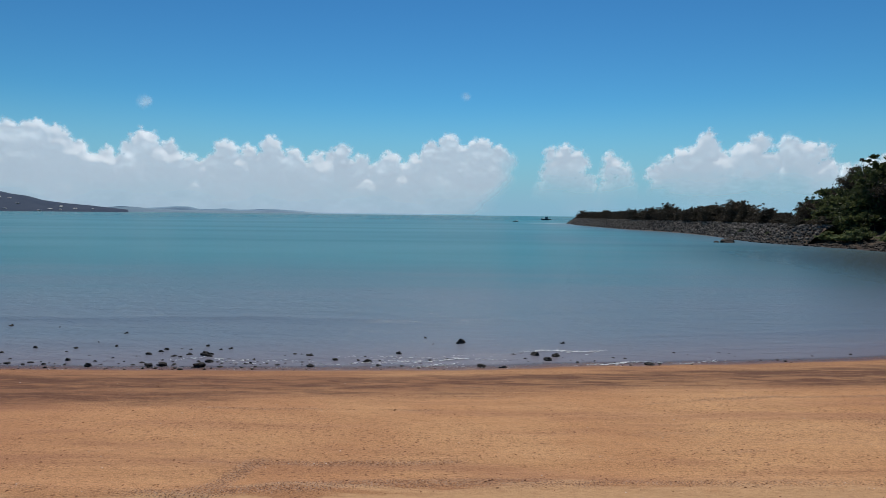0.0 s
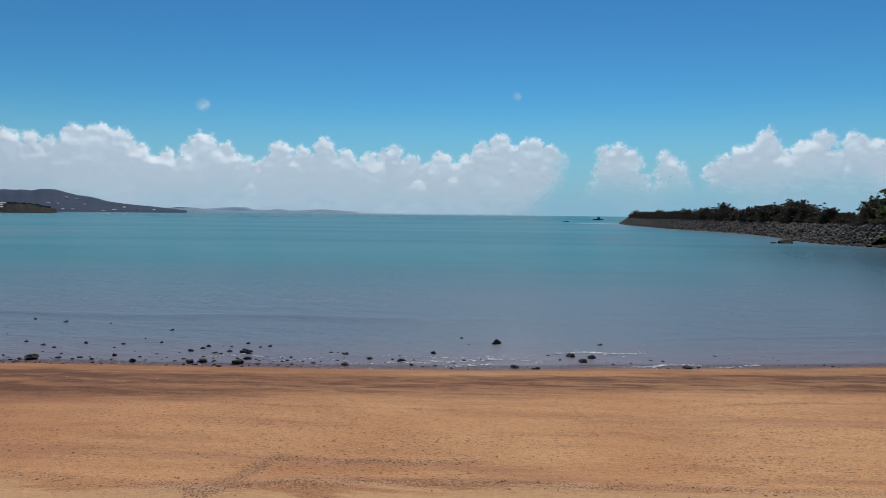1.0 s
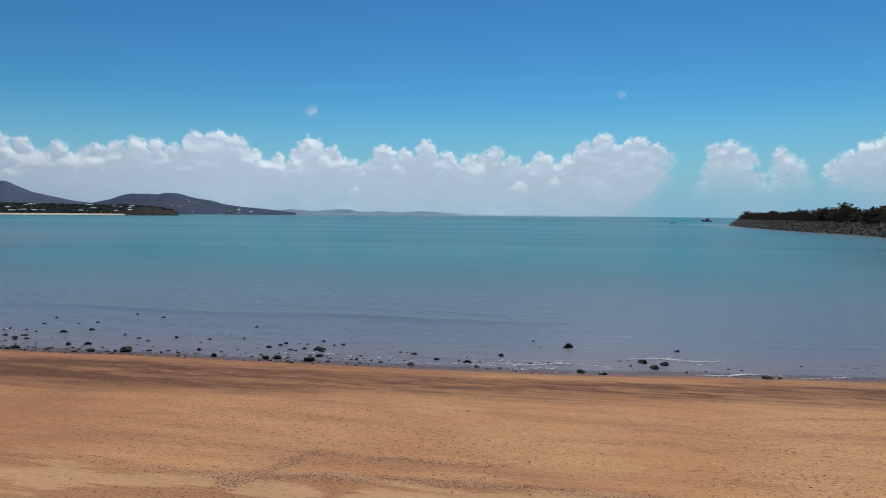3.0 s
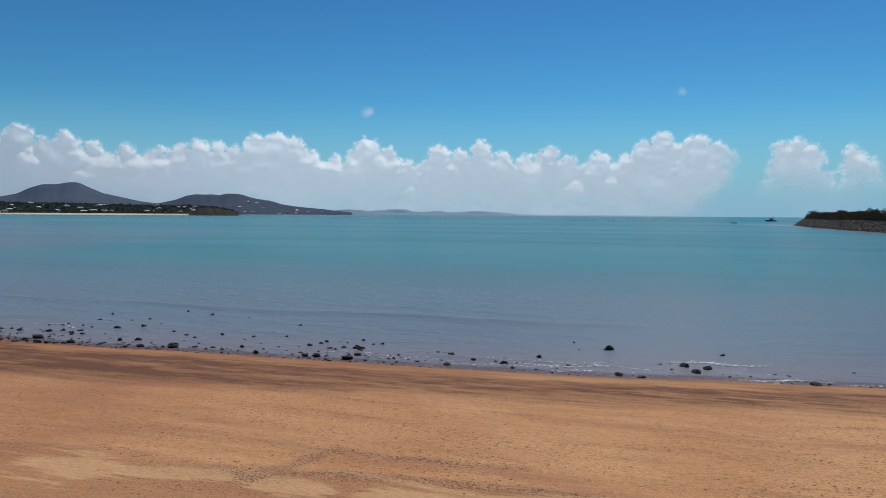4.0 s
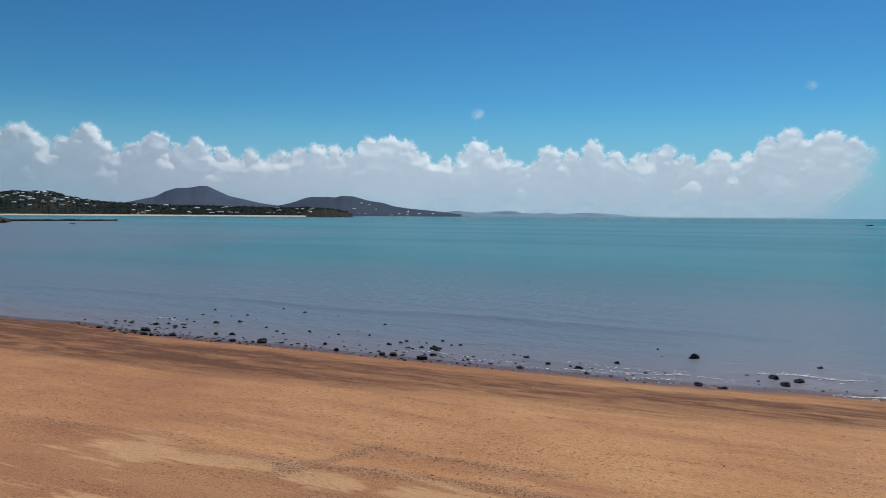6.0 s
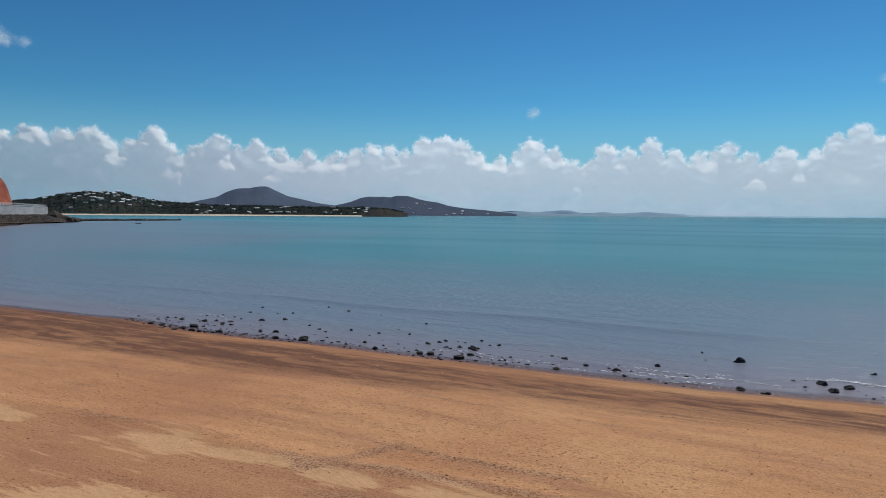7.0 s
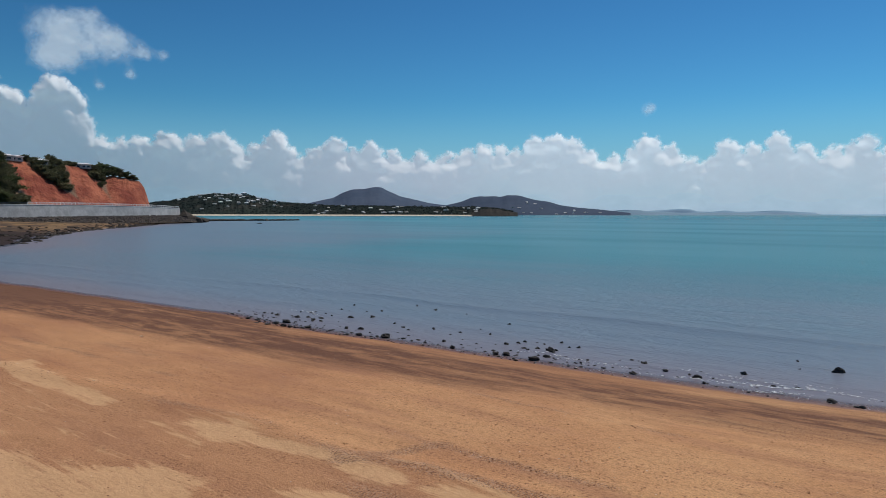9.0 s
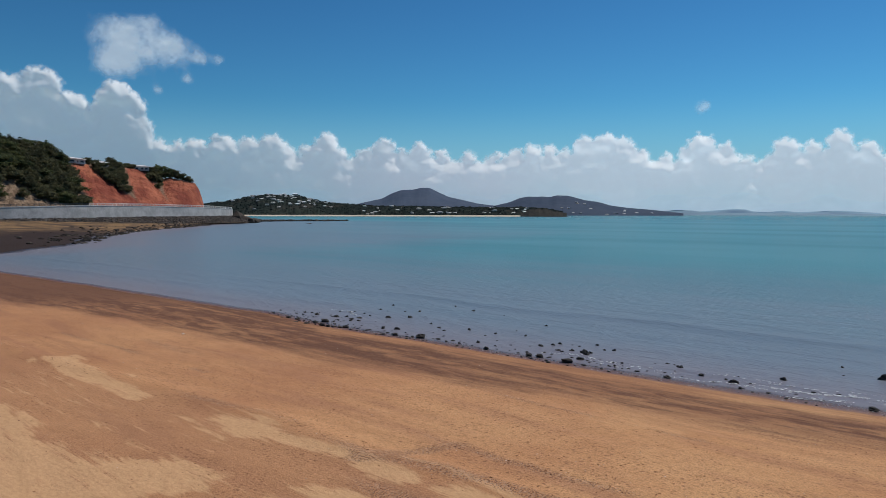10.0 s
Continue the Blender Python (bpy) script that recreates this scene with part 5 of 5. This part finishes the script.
def build_cliff():
    ca, ce = np.array([(-100.0, 6.5), (-88.0, 6.0), (-80.0, 5.3)] + CLIFF).T
    a = np.arange(-100, -61.95, 0.08)
    v = np.linspace(0, 2.2, 90)
    az, vv = np.meshgrid(a, v, indexing="xy")
    # the foot runs along the road's inner edge
    wall_a = [math.degrees(math.atan2(p.x - EYE[0], p.y - EYE[1])) for p in WALL_LINE]
    wall_d = [math.hypot(p.x - EYE[0], p.y - EYE[1]) for p in WALL_LINE]
    order = np.argsort(wall_a)
    foot = np.interp(az, np.array(wall_a)[order], np.array(wall_d)[order]) + 16
    run = 42 - 22 * ease(-66, -62.5, az)
    crest_d = foot + run
    top = np.interp(az, ca, ce)
    high = EYE[2] + crest_d * np.tan(np.radians(top))
    # spurs and gullies lean across the face
    face = np.clip(vv, 0, 1)
    gully = 0.35 * fbm(az * 0.55 + vv * 1.1, vv * 0.6, 3, 811)
    for upper, lower, wide in ((-68.9, -66.6, 0.7), (-65.7, -64.5, 0.4), (-72.6, -70.3, 0.8)):
        gully = gully - 1.0 * np.exp(-((az - (lower + (upper - lower) * face)) / wide) ** 2)
    rill = fbm(az * 3.0 + vv * 1.5, vv * 2.0, 4, 823)
    rise = face ** (0.85 + 0.25 * ease(-64, -70, az))
    rise = rise + (0.13 * gully + 0.045 * rill) * np.sin(face * math.pi)
    z = 7.0 + (high - 7.0) * rise
    back = np.maximum(vv - 1, 0)
    z = z - back * 2.0 + np.where(vv > 1, 0.6 * fbm(az * 2, vv * 6, 3, 829), 0)
    d = foot + run * vv + 3.0 * gully * np.sin(face * math.pi)
    x, y = EYE[0] + d * np.sin(np.radians(az)), EYE[1] + d * np.cos(np.radians(az))
    z = np.where(vv < 0.02, 5.5, z)
    seen_el = np.degrees(np.arctan2(z - EYE[2], d))
    grass = np.maximum(ease(0.95, 1.03, vv + 0.05 * rill), ease(0.1, -0.25, az - np.interp(seen_el, *SLAB_EDGES[0]) + 0.15 * rill))
    for left, right in ((1, 2), (3, 4)):  # overgrown gullies between the red slopes
        lo, hi = np.interp(seen_el, *SLAB_EDGES[left]), np.interp(seen_el, *SLAB_EDGES[right])
        grass = np.maximum(grass, 0.9 * ease(-0.05, 0.2, az - lo + 0.12 * rill) * ease(-0.05, 0.2, hi - az + 0.12 * rill))
    verts = np.stack([x, y, z], -1).reshape(-1, 3)
    faces = grid_faces(*az.shape)[:, ::-1]
    # close the seaward end
    ob = new("cliff", mesh_of("cliff", verts, faces, RED_EARTH, True, {"grass": grass.reshape(-1)}))
    end = verts.reshape(90, len(a), 3)[:, -1]
    low = end.copy()
    low[:, 2] = 2.0
    shut = mesh_of("cliff_end", np.concatenate([end, low]), grid_faces(2, 90), RED_EARTH, True, {"grass": np.zeros(180)})
    part("end_face", shut, None, ob)
    tagged(ob, "eroded red earth cliff with gullies above the coast road", "cliff", kind="structure")

    def surface(azimuth, fraction):
        i = int(np.clip(round((azimuth - a[0]) / 0.08), 0, len(a) - 1))
        j = int(np.clip(round(fraction / 2.2 * 89), 0, 89))
        return Vector(verts.reshape(90, len(a), 3)[j, i])
    return surface


cliff = build_cliff()
rng = random.Random(29)
CLIFF_TREES = [make_tree("tree", h, sp, 680 + k, (LEAF_DARK, LEAF_SLOPE, LEAF_DARK)[k], 6500, 0.04, "dark green tree clinging to the red cliff", "tree", 0.24, "trees on the cliff", 8)
               for k, (h, sp) in enumerate(((6.0, 3.4), (5.0, 3.2), (7.5, 3.6)))]
made, low = 0, 0
SHRUB = make_tree("shrub", 2.6, 2.0, 690, LEAF_DARK, 1500, 0.05, "dark green shrub on the red cliff", "shrub", 0.3, "shrubs on the cliff")


def plant(azimuth, fraction, h):
    global made, low
    p = cliff(azimuth, fraction)
    m = pose(p.x, p.y, p.z - 0.3, 0, 0, rng.uniform(0, 360))
    if h < 3.4:
        shrub = copy_thing(SHRUB, m) if low else SHRUB
        shrub.matrix_basis = m
        shrub.scale = (h / 2.4, h / 2.4, h / 2.6)
        low += 1
        return
    k = made % 3
    tree = CLIFF_TREES[k] if made < 3 else copy_thing(CLIFF_TREES[k], m)
    tree.matrix_basis = m
    s = h / (6.0, 5.0, 7.5)[k]
    tree.scale = (s * 1.1, s * 1.1, s)
    made += 1


def on_slab(p):
    """Whether a place on the cliff is bare red earth."""
    azimuth, up = math.degrees(math.atan2(p.x - EYE[0], p.y - EYE[1])), math.degrees(math.atan2(p.z - EYE[2], math.hypot(p.x - EYE[0], p.y - EYE[1])))
    west, left, mid, right, last = (float(np.interp(up, *edge)) for edge in SLAB_EDGES)
    return (west < azimuth < left + 0.05) or (mid < azimuth < right + 0.05) or azimuth > last


for k in range(1900):  # wood and scrub wherever the slope is not bare
    a, f = rng.uniform(-77.5, -64.2), rng.uniform(0.14, 1.0)
    p = cliff(a, f)
    size = rng.choice((1.3, 1.9, 2.5, 3.2))
    if on_slab(p) or on_slab(p + Vector((0.3, 0.85, 0.0)) * size):
        continue
    if f < (0.5 - 0.235 * (a + 74.4) if a > -74.4 else 0.45) and rng.random() < 0.9:  # bare brown bank over the road
        continue
    tall = a < -70.8 and made < 84 and rng.random() < 0.3
    if tall or (low < 285 and rng.random() < (0.9 if a > -71 else 0.3)):
        plant(a, f, rng.uniform(3.8, 6.4) if tall else size if a > -71 else max(size, 2.4))
for k in range(26):  # taller trees over the wooded slope's brow
    a = rng.uniform(-78, -72.2)
    plant(a, rng.uniform(0.9, 1.15), rng.uniform(4.0, 6.8))
for k in range(60):  # along the brink
    a = rng.uniform(-71.6, -65.2)
    if abs(a + 66.75) > 0.3:
        plant(a, rng.uniform(1.0, 1.2), rng.uniform(1.2, 2.8))
for a, h in ((-68.6, 4.2), (-68.2, 3.8), (-67.3, 2.8), (-67.0, 2.4), (-65.3, 6.0), (-65.0, 6.2), (-64.7, 5.4), (-64.4, 5.0), (-64.1, 4.6), (-63.8, 4.0), (-63.5, 3.6), (-63.2, 2.8), (-62.95, 2.0)):
    plant(a, 1.04, h)
for a, f, turn, wide in ((-72.5, 1.05, 12, 1.3), (-71.6, 1.06, 8, 1.2), (-70.9, 1.03, 15, 0.9), (-69.2, 1.04, 25, 0.6), (-66.5, 1.03, 10, 0.8), (-75.2, 1.1, 10, 0.9)):
    p = cliff(a, f)
    house = copy_thing(HOUSE, pose(p.x, p.y, p.z - 1.1, 0, 0, -a + turn))
    house.scale = (0.8 * wide, 0.8, 0.6)
    tagged(house, "pale-roofed house among trees on the cliff top", "house", "houses on the cliff")

# ---- boats ----


def hull_mesh(length, beam, depth, name, mat):
    stations = [(-0.5, 0.75, 0.0), (-0.3, 0.95, 0.0), (0.0, 1.0, 0.02), (0.25, 0.8, 0.12), (0.42, 0.4, 0.28), (0.5, 0.04, 0.45)]
    verts = []
    for s, w, sheer in stations:
        for side, level in ((-1, 1), (-0.75, 0.35), (0, 0), (0.75, 0.35), (1, 1)):
            verts.append((s * length, side * w * beam / 2, -depth * 0.4 + level * depth * (1 + sheer)))
    faces = grid_faces(len(stations), 5).tolist()
    faces += [[0, 1, 2, 3, 4], [k * 5 for k in range(6)][::-1] + [k * 5 + 4 for k in range(6)]]
    return mesh_of(name, np.array(verts), faces, mat, False)


def make_fishing_boat():
    boat = new("fishing_boat")
    part("hull", hull_mesh(11.5, 3.6, 1.7, "hull", DARK_HULL), None, boat)
    bm = bmesh.new()
    box(bm, (3.2, 2.4, 2.2), (-0.6, 0, 2.0), 0.15)
    cabin = part("cabin", bm, PALE_HULL, boat)
    bm = bmesh.new()
    box(bm, (3.6, 2.8, 0.16), (-0.6, 0, 3.18), 0.05)
    part("cabin_roof", bm, DARK_HULL, boat)
    for side in (-1.23, 1.23):
        bm = bmesh.new()
        box(bm, (2.4, 0.06, 0.7), (-0.6, side, 2.4))
        part("window", bm, DARK_HULL, cabin)
    for points, name in (([(0.8, 0, 0.9), (0.8, 0, 5.4)], "mast"), ([(0.8, 0, 3.0), (-4.6, 0, 4.9)], "boom"), ([(-4.3, 0, 0.8), (-4.3, 0, 3.4)], "gantry")):
        verts, faces = [], []
        tube(verts, faces, [Vector(p) for p in points], [0.12, 0.07], 6)
        part(name, mesh_of(name, np.array(verts), faces, DARK_HULL, True), None, boat)
    boat.matrix_basis = pose(117, 800, 0, 0, 0, 195)
    return tagged(boat, "small dark fishing boat with cabin and mast at anchor", "boat")


def make_dinghy():
    boat = new("dinghy")
    part("hull", hull_mesh(4.4, 1.7, 0.9, "hull", DARK_HULL), None, boat)
    for x in (-1.0, 0.5):
        bm = bmesh.new()
        box(bm, (0.35, 1.45, 0.08), (x, 0, 0.36), 0.02)
        part("thwart", bm, BARK, boat)
    boat.matrix_basis = pose(56, 545, 0, 0, 0, 5)
    return tagged(boat, "small dark open dinghy lying at anchor", "boat")


make_fishing_boat()
make_dinghy()

# ---- stones in the shallows: east, north, width in metres ----
STONES_A = [(-23.51, 21.78, 0.24), (-22.2, 21.78, 0.12), (-23.47, 23.45, 0.22), (-21.22, 21.27, 0.17), (-21.21, 22.23, 0.45), (-21.25, 21.71, 0.23), (-20.35, 21.42, 0.28), (-19.91, 21.4, 0.27), (-19.65, 21.65, 0.12), (-19.19, 21.87, 0.25), (-21.97, 23.54, 0.24), (-21.6, 23.88, 0.16), (-20.84, 23.58, 0.21), (-20.87, 24.07, 0.21), (-20.19, 23.46, 0.18), (-19.98, 25.19, 0.29), (-19.23, 25.91, 0.24), (-21.0, 27.28, 0.1), (-22.42, 26.81, 0.17), (-21.66, 26.65, 0.1), (-17.1, 25.24, 0.12), (-16.04, 24.68, 0.14), (-15.37, 24.27, 0.11), (-17.75, 22.82, 0.22), (-17.07, 23.05, 0.21), (-16.16, 22.69, 0.09), (-14.9, 22.37, 0.48), (-16.08, 21.99, 0.2), (-15.25, 22.22, 0.15), (-20.31, 30.45, 0.2)]
STONES_B = [(-18.41, 29.78, 0.19), (-14.12, 22.57, 0.15), (-13.53, 22.43, 0.1), (-12.9, 22.52, 0.12), (-12.45, 23.12, 0.17), (-12.22, 22.51, 0.08), (-23.29, 28.56, 0.14), (-18.94, 26.72, 0.1), (-22.73, 21.76, 0.18), (-21.88, 21.1, 0.18), (-23.44, 24.92, 0.11), (-22.89, 25.15, 0.1), (-21.22, 25.06, 0.1), (-19.34, 23.79, 0.09), (-22.89, 25.45, 0.13), (-21.89, 25.26, 0.1), (-24.14, 23.66, 0.13), (-24.58, 23.52, 0.14), (-22.63, 23.7, 0.1)]
STONES_C = [(-13.28, 25.26, 0.11), (-12.13, 23.95, 0.08), (-11.49, 23.04, 0.1), (-12.99, 26.35, 0.11), (-12.02, 25.7, 0.11), (-11.14, 23.55, 0.08), (-10.52, 23.03, 0.08), (-9.87, 22.9, 0.12), (-9.44, 22.45, 0.22), (-9.06, 22.54, 0.22), (-10.23, 24.26, 0.19), (-10.01, 24.79, 0.15), (-9.95, 25.18, 0.17), (-8.75, 22.69, 0.07), (-9.22, 23.97, 0.16), (-8.93, 23.8, 0.14), (-8.78, 24.24, 0.16), (-9.07, 25.21, 0.1), (-7.8, 22.41, 0.31), (-7.73, 23.13, 0.22), (-8.0, 23.97, 0.22), (-8.06, 24.34, 0.18), (-8.7, 25.89, 0.13), (-8.02, 25.27, 0.1), (-7.69, 25.44, 0.14), (-7.25, 22.93, 0.07), (-7.21, 22.47, 0.07), (-7.23, 23.61, 0.09), (-6.61, 23.42, 0.07)]
STONES_D = [(-6.49, 22.91, 0.07), (-6.34, 23.05, 0.11), (-6.03, 22.51, 0.09), (-6.38, 23.63, 0.07), (-5.47, 24.26, 0.09), (-4.27, 22.65, 0.2), (-4.57, 24.27, 0.19), (-3.63, 23.69, 0.13), (-2.85, 23.7, 0.09), (-2.51, 23.41, 0.22), (-2.1, 22.84, 0.12), (-3.02, 23.12, 0.07), (-2.68, 24.27, 0.07), (-1.52, 24.86, 0.17), (-0.66, 28.01, 0.14), (-0.33, 26.84, 0.07), (0.06, 23.08, 0.08), (1.31, 22.88, 0.24)]
STONES_E = [(0.73, 27.18, 0.32), (3.36, 24.9, 0.28), (3.68, 24.04, 0.27), (4.06, 24.74, 0.22), (4.76, 27.31, 0.17), (7.03, 23.48, 0.23), (2.58, 24.96, 0.11), (2.89, 25.18, 0.09), (2.06, 22.79, 0.12), (5.28, 24.03, 0.06), (11.83, 24.49, 0.07), (11.21, 24.45, 0.07), (12.02, 24.3, 0.1), (15.1, 25.67, 0.09)]
STONES_F = [(-23.67, 21.49, 0.14), (-21.15, 21.12, 0.27), (-19.36, 21.65, 0.13), (-20.48, 27.84, 0.16), (-14.73, 25.22, 0.15), (-11.35, 22.3, 0.2), (-16.28, 29.65, 0.12), (-12.89, 28.45, 0.13), (-9.35, 23.27, 0.13), (-8.2, 24.2, 0.3), (-20.54, 23.26, 0.16)]
STONE_SHAPES = [blob_mesh("stone", BEACH_ROCK, 700 + k, 2, 0.9, 0.55) for k in range(9)]
rng = random.Random(39)
for k, (x, y, w) in enumerate(STONES_A + STONES_B + STONES_C + STONES_D + STONES_E + STONES_F):
    ob = new("stone", STONE_SHAPES[k % 9])
    z, s_ = ground_at(x, y)
    more = 1.08 if w < 0.26 else 0.95
    tall = 0.40 * w * more * rng.uniform(0.75, 1.25) - z
    ob.matrix_basis = placed(x, y, z + tall * 0.42, w * 1.35 * more, w * rng.uniform(0.9, 1.25) * more, tall * 1.3, rng.uniform(-0.5, 0.5))
    tagged(ob, ("dark wet stone lying in the shallow water", "dark boulder at the water's edge")[w > 0.26], "stone", "stones along the waterline")
small = []
for k in range(520):
    x = rng.choice([rng.uniform(-26, -14), rng.gauss(-8.5, 2.2), rng.uniform(-26, 14), rng.gauss(-20, 2.5)])
    y0 = float(np.interp(x, [-63, -29, -25.5, -21, -6.8, -1.5, 6, 15.8], [19.7, 21.5, 22.0, 21.4, 22.05, 22.3, 23.3, 24.8]))
    y = y0 + abs(rng.gauss(0, 1.1)) - 0.15
    z, s_ = ground_at(x, y)
    w = rng.uniform(0.03, 0.07) + 0.09 * rng.random() ** 4
    small.append(placed(x, y, max(z, -0.012) + 0.1 * w, w * 1.5, w * 1.2, w * 0.8, rng.uniform(0, 6)))
tiny_shape = [blob_mesh("pebbles", BEACH_ROCK, 720 + k, 1, 0.8, 0.25) for k in range(5)]
tagged(scatter("small_stones", tiny_shape, small, "small dark stones strewn along the water's edge"), category="stones")

# ---- pebbles, shell grit and wrack on the sand ----
PEBBLE = mottled("pebble", (0.20, 0.085, 0.042), (0.40, 0.19, 0.095), 9.0, 0.9, 0.0, island=True)
SHELL = mottled("shell", (0.55, 0.45, 0.36), (0.75, 0.66, 0.56), 12.0, 0.6, 0.0, island=True)
pebble_shape = [blob_mesh("pebbles", PEBBLE, 740 + k, 1, 0.5, 0.25) for k in range(4)]
shell_shape = [blob_mesh("shells", SHELL, 750 + k, 1, 0.4, 0.25) for k in range(3)]
nrng = np.random.default_rng(49)


def strewn(count, low, high):
    """Random places on the sand, thicker along the berm and in drifts; returns matrices."""
    x = nrng.uniform(-26, 17, count * 4)
    y = nrng.uniform(4.5, 22, count * 4)
    sd = shore_distance(x, y) + edge_wobble(x, y)
    below = BERM(x) - y
    drift = fbm(x * 0.35, y * 1.1, 4, 47)
    dense = 0.16 + 0.5 * ease(0.0, 0.5, drift) + 1.3 * np.exp(-((below + 0.18) / 0.28) ** 2)
    dense = dense * 0.7 + 1.1 * np.exp(-((sd - 6.6 - 0.7 * fbm(x * 0.12, y * 0.02, 3, 91)) / 0.14) ** 2) * ease(-0.1, 0.35, fbm(x * 0.3, y * 0.3, 3, 93))
    dense = dense + 1.1 * np.exp(-((sd - 10.6 - 0.8 * fbm(x * 0.1, y * 0.02, 3, 95)) / 0.18) ** 2) * ease(-0.1, 0.35, fbm(x * 0.3, y * 0.3, 3, 97))
    dense = dense * ease(1.0, 4.5, sd) * (0.3 + 0.7 * ease(0.6, 0.0, below))
    keep = np.flatnonzero(nrng.random(count * 4) < dense)[:count]
    z = ground_height(x, y, sd) + 0.02 * fbm(x * 0.5, y * 1.6, 4, 11) + 0.012 * fbm(x * 2.2, y * 4.0, 3, 15) + 0.06 * np.exp(-((below + 0.15) / 0.4) ** 2)
    made = []
    for i in keep:
        s = low + (high - low) * nrng.random() ** 3
        made.append(placed(x[i], y[i], z[i] + 0.12 * s, s * 1.4, s, s * 0.8, nrng.uniform(0, 6.3), nrng.uniform(-0.3, 0.3)))
    return made


tagged(scatter("pebbles", pebble_shape, strewn(14000, 0.010, 0.042), "brown pebbles and bark bits strewn over the sand"), category="pebbles")
tagged(scatter("shell_bits", shell_shape, strewn(900, 0.010, 0.032), "pale shell bits strewn over the sand"), category="shells")
ob = new("shell", shell_shape[0])
ob.matrix_basis = placed(-19.34, 14.27, ground_at(-19.34, 14.27)[0] + 0.03, 0.17, 0.12, 0.10, 0.3)
tagged(ob, "large pale shell lying on the sand", "shell")

# ---- thin foam, and white flecks in place of sun glints on small waves ----
FOAM_GLINTS = mottled("foam", (0.75, 0.76, 0.77), (0.88, 0.89, 0.9), 6.0, 0.6, 0.0, island=True)
foam_glint_shape = [blob_mesh("foam", FOAM_GLINTS, 770 + k, 1, 0.35, 0.3) for k in range(4)]
rng = random.Random(59)
co = np.empty(len(sea.data.vertices) * 3)
sea.data.vertices.foreach_get("co", co)
co = co.reshape(-1, 3)
co = co[(np.abs(co[:, 0] + 7) < 20) & (co[:, 1] < 29)]
surface_xy, swell = co[:, :2], co[:, 2]
spots = []
# east from, east to, metres out from the waterline, blobs
for x0, x1, out, count in ((-2.6, 2.4, 1.35, 170), (-9.5, -6.0, 1.5, 60), (2.8, 6.2, 2.5, 230), (4.8, 7.6, 0.35, 160), (-1.0, 0.8, 0.55, 50), (7.8, 10.0, 0.25, 50), (-5.0, -1.0, 0.9, 60), (-4.0, 1.2, 1.9, 60), (-8.0, -4.0, 1.2, 40), (-24.5, -21.5, 3.4, 80), (-25, 12, 0.06, 260)):
    for k in range(count):
        t = rng.random()
        x = x0 + (x1 - x0) * t
        y0 = float(np.interp(x, [-63, -29, -25.5, -21, -6.8, -1.5, 6, 15.8], [19.7, 21.5, 22.0, 21.4, 22.05, 22.3, 23.3, 24.8]))
        y = y0 + out + 0.16 * math.sin(x * 2.1) + rng.gauss(0, 0.03 + 0.22 * rng.random() ** 3)
        w = rng.uniform(0.016, 0.058) * (0.4 if out < 0.1 else 1) * (0.4 + math.sin(math.pi * t))
        top = float(swell[np.argmin(np.abs(surface_xy[:, 0] - x) + np.abs(surface_xy[:, 1] - y))])
        spots.append(placed(x, y, top + 0.012, w * 2.6, w, w * 0.7, rng.uniform(-0.3, 0.3)))
tagged(scatter("foam", foam_glint_shape, spots, "thin lines of white foam and flecks standing in for sun glints"), category="foam")
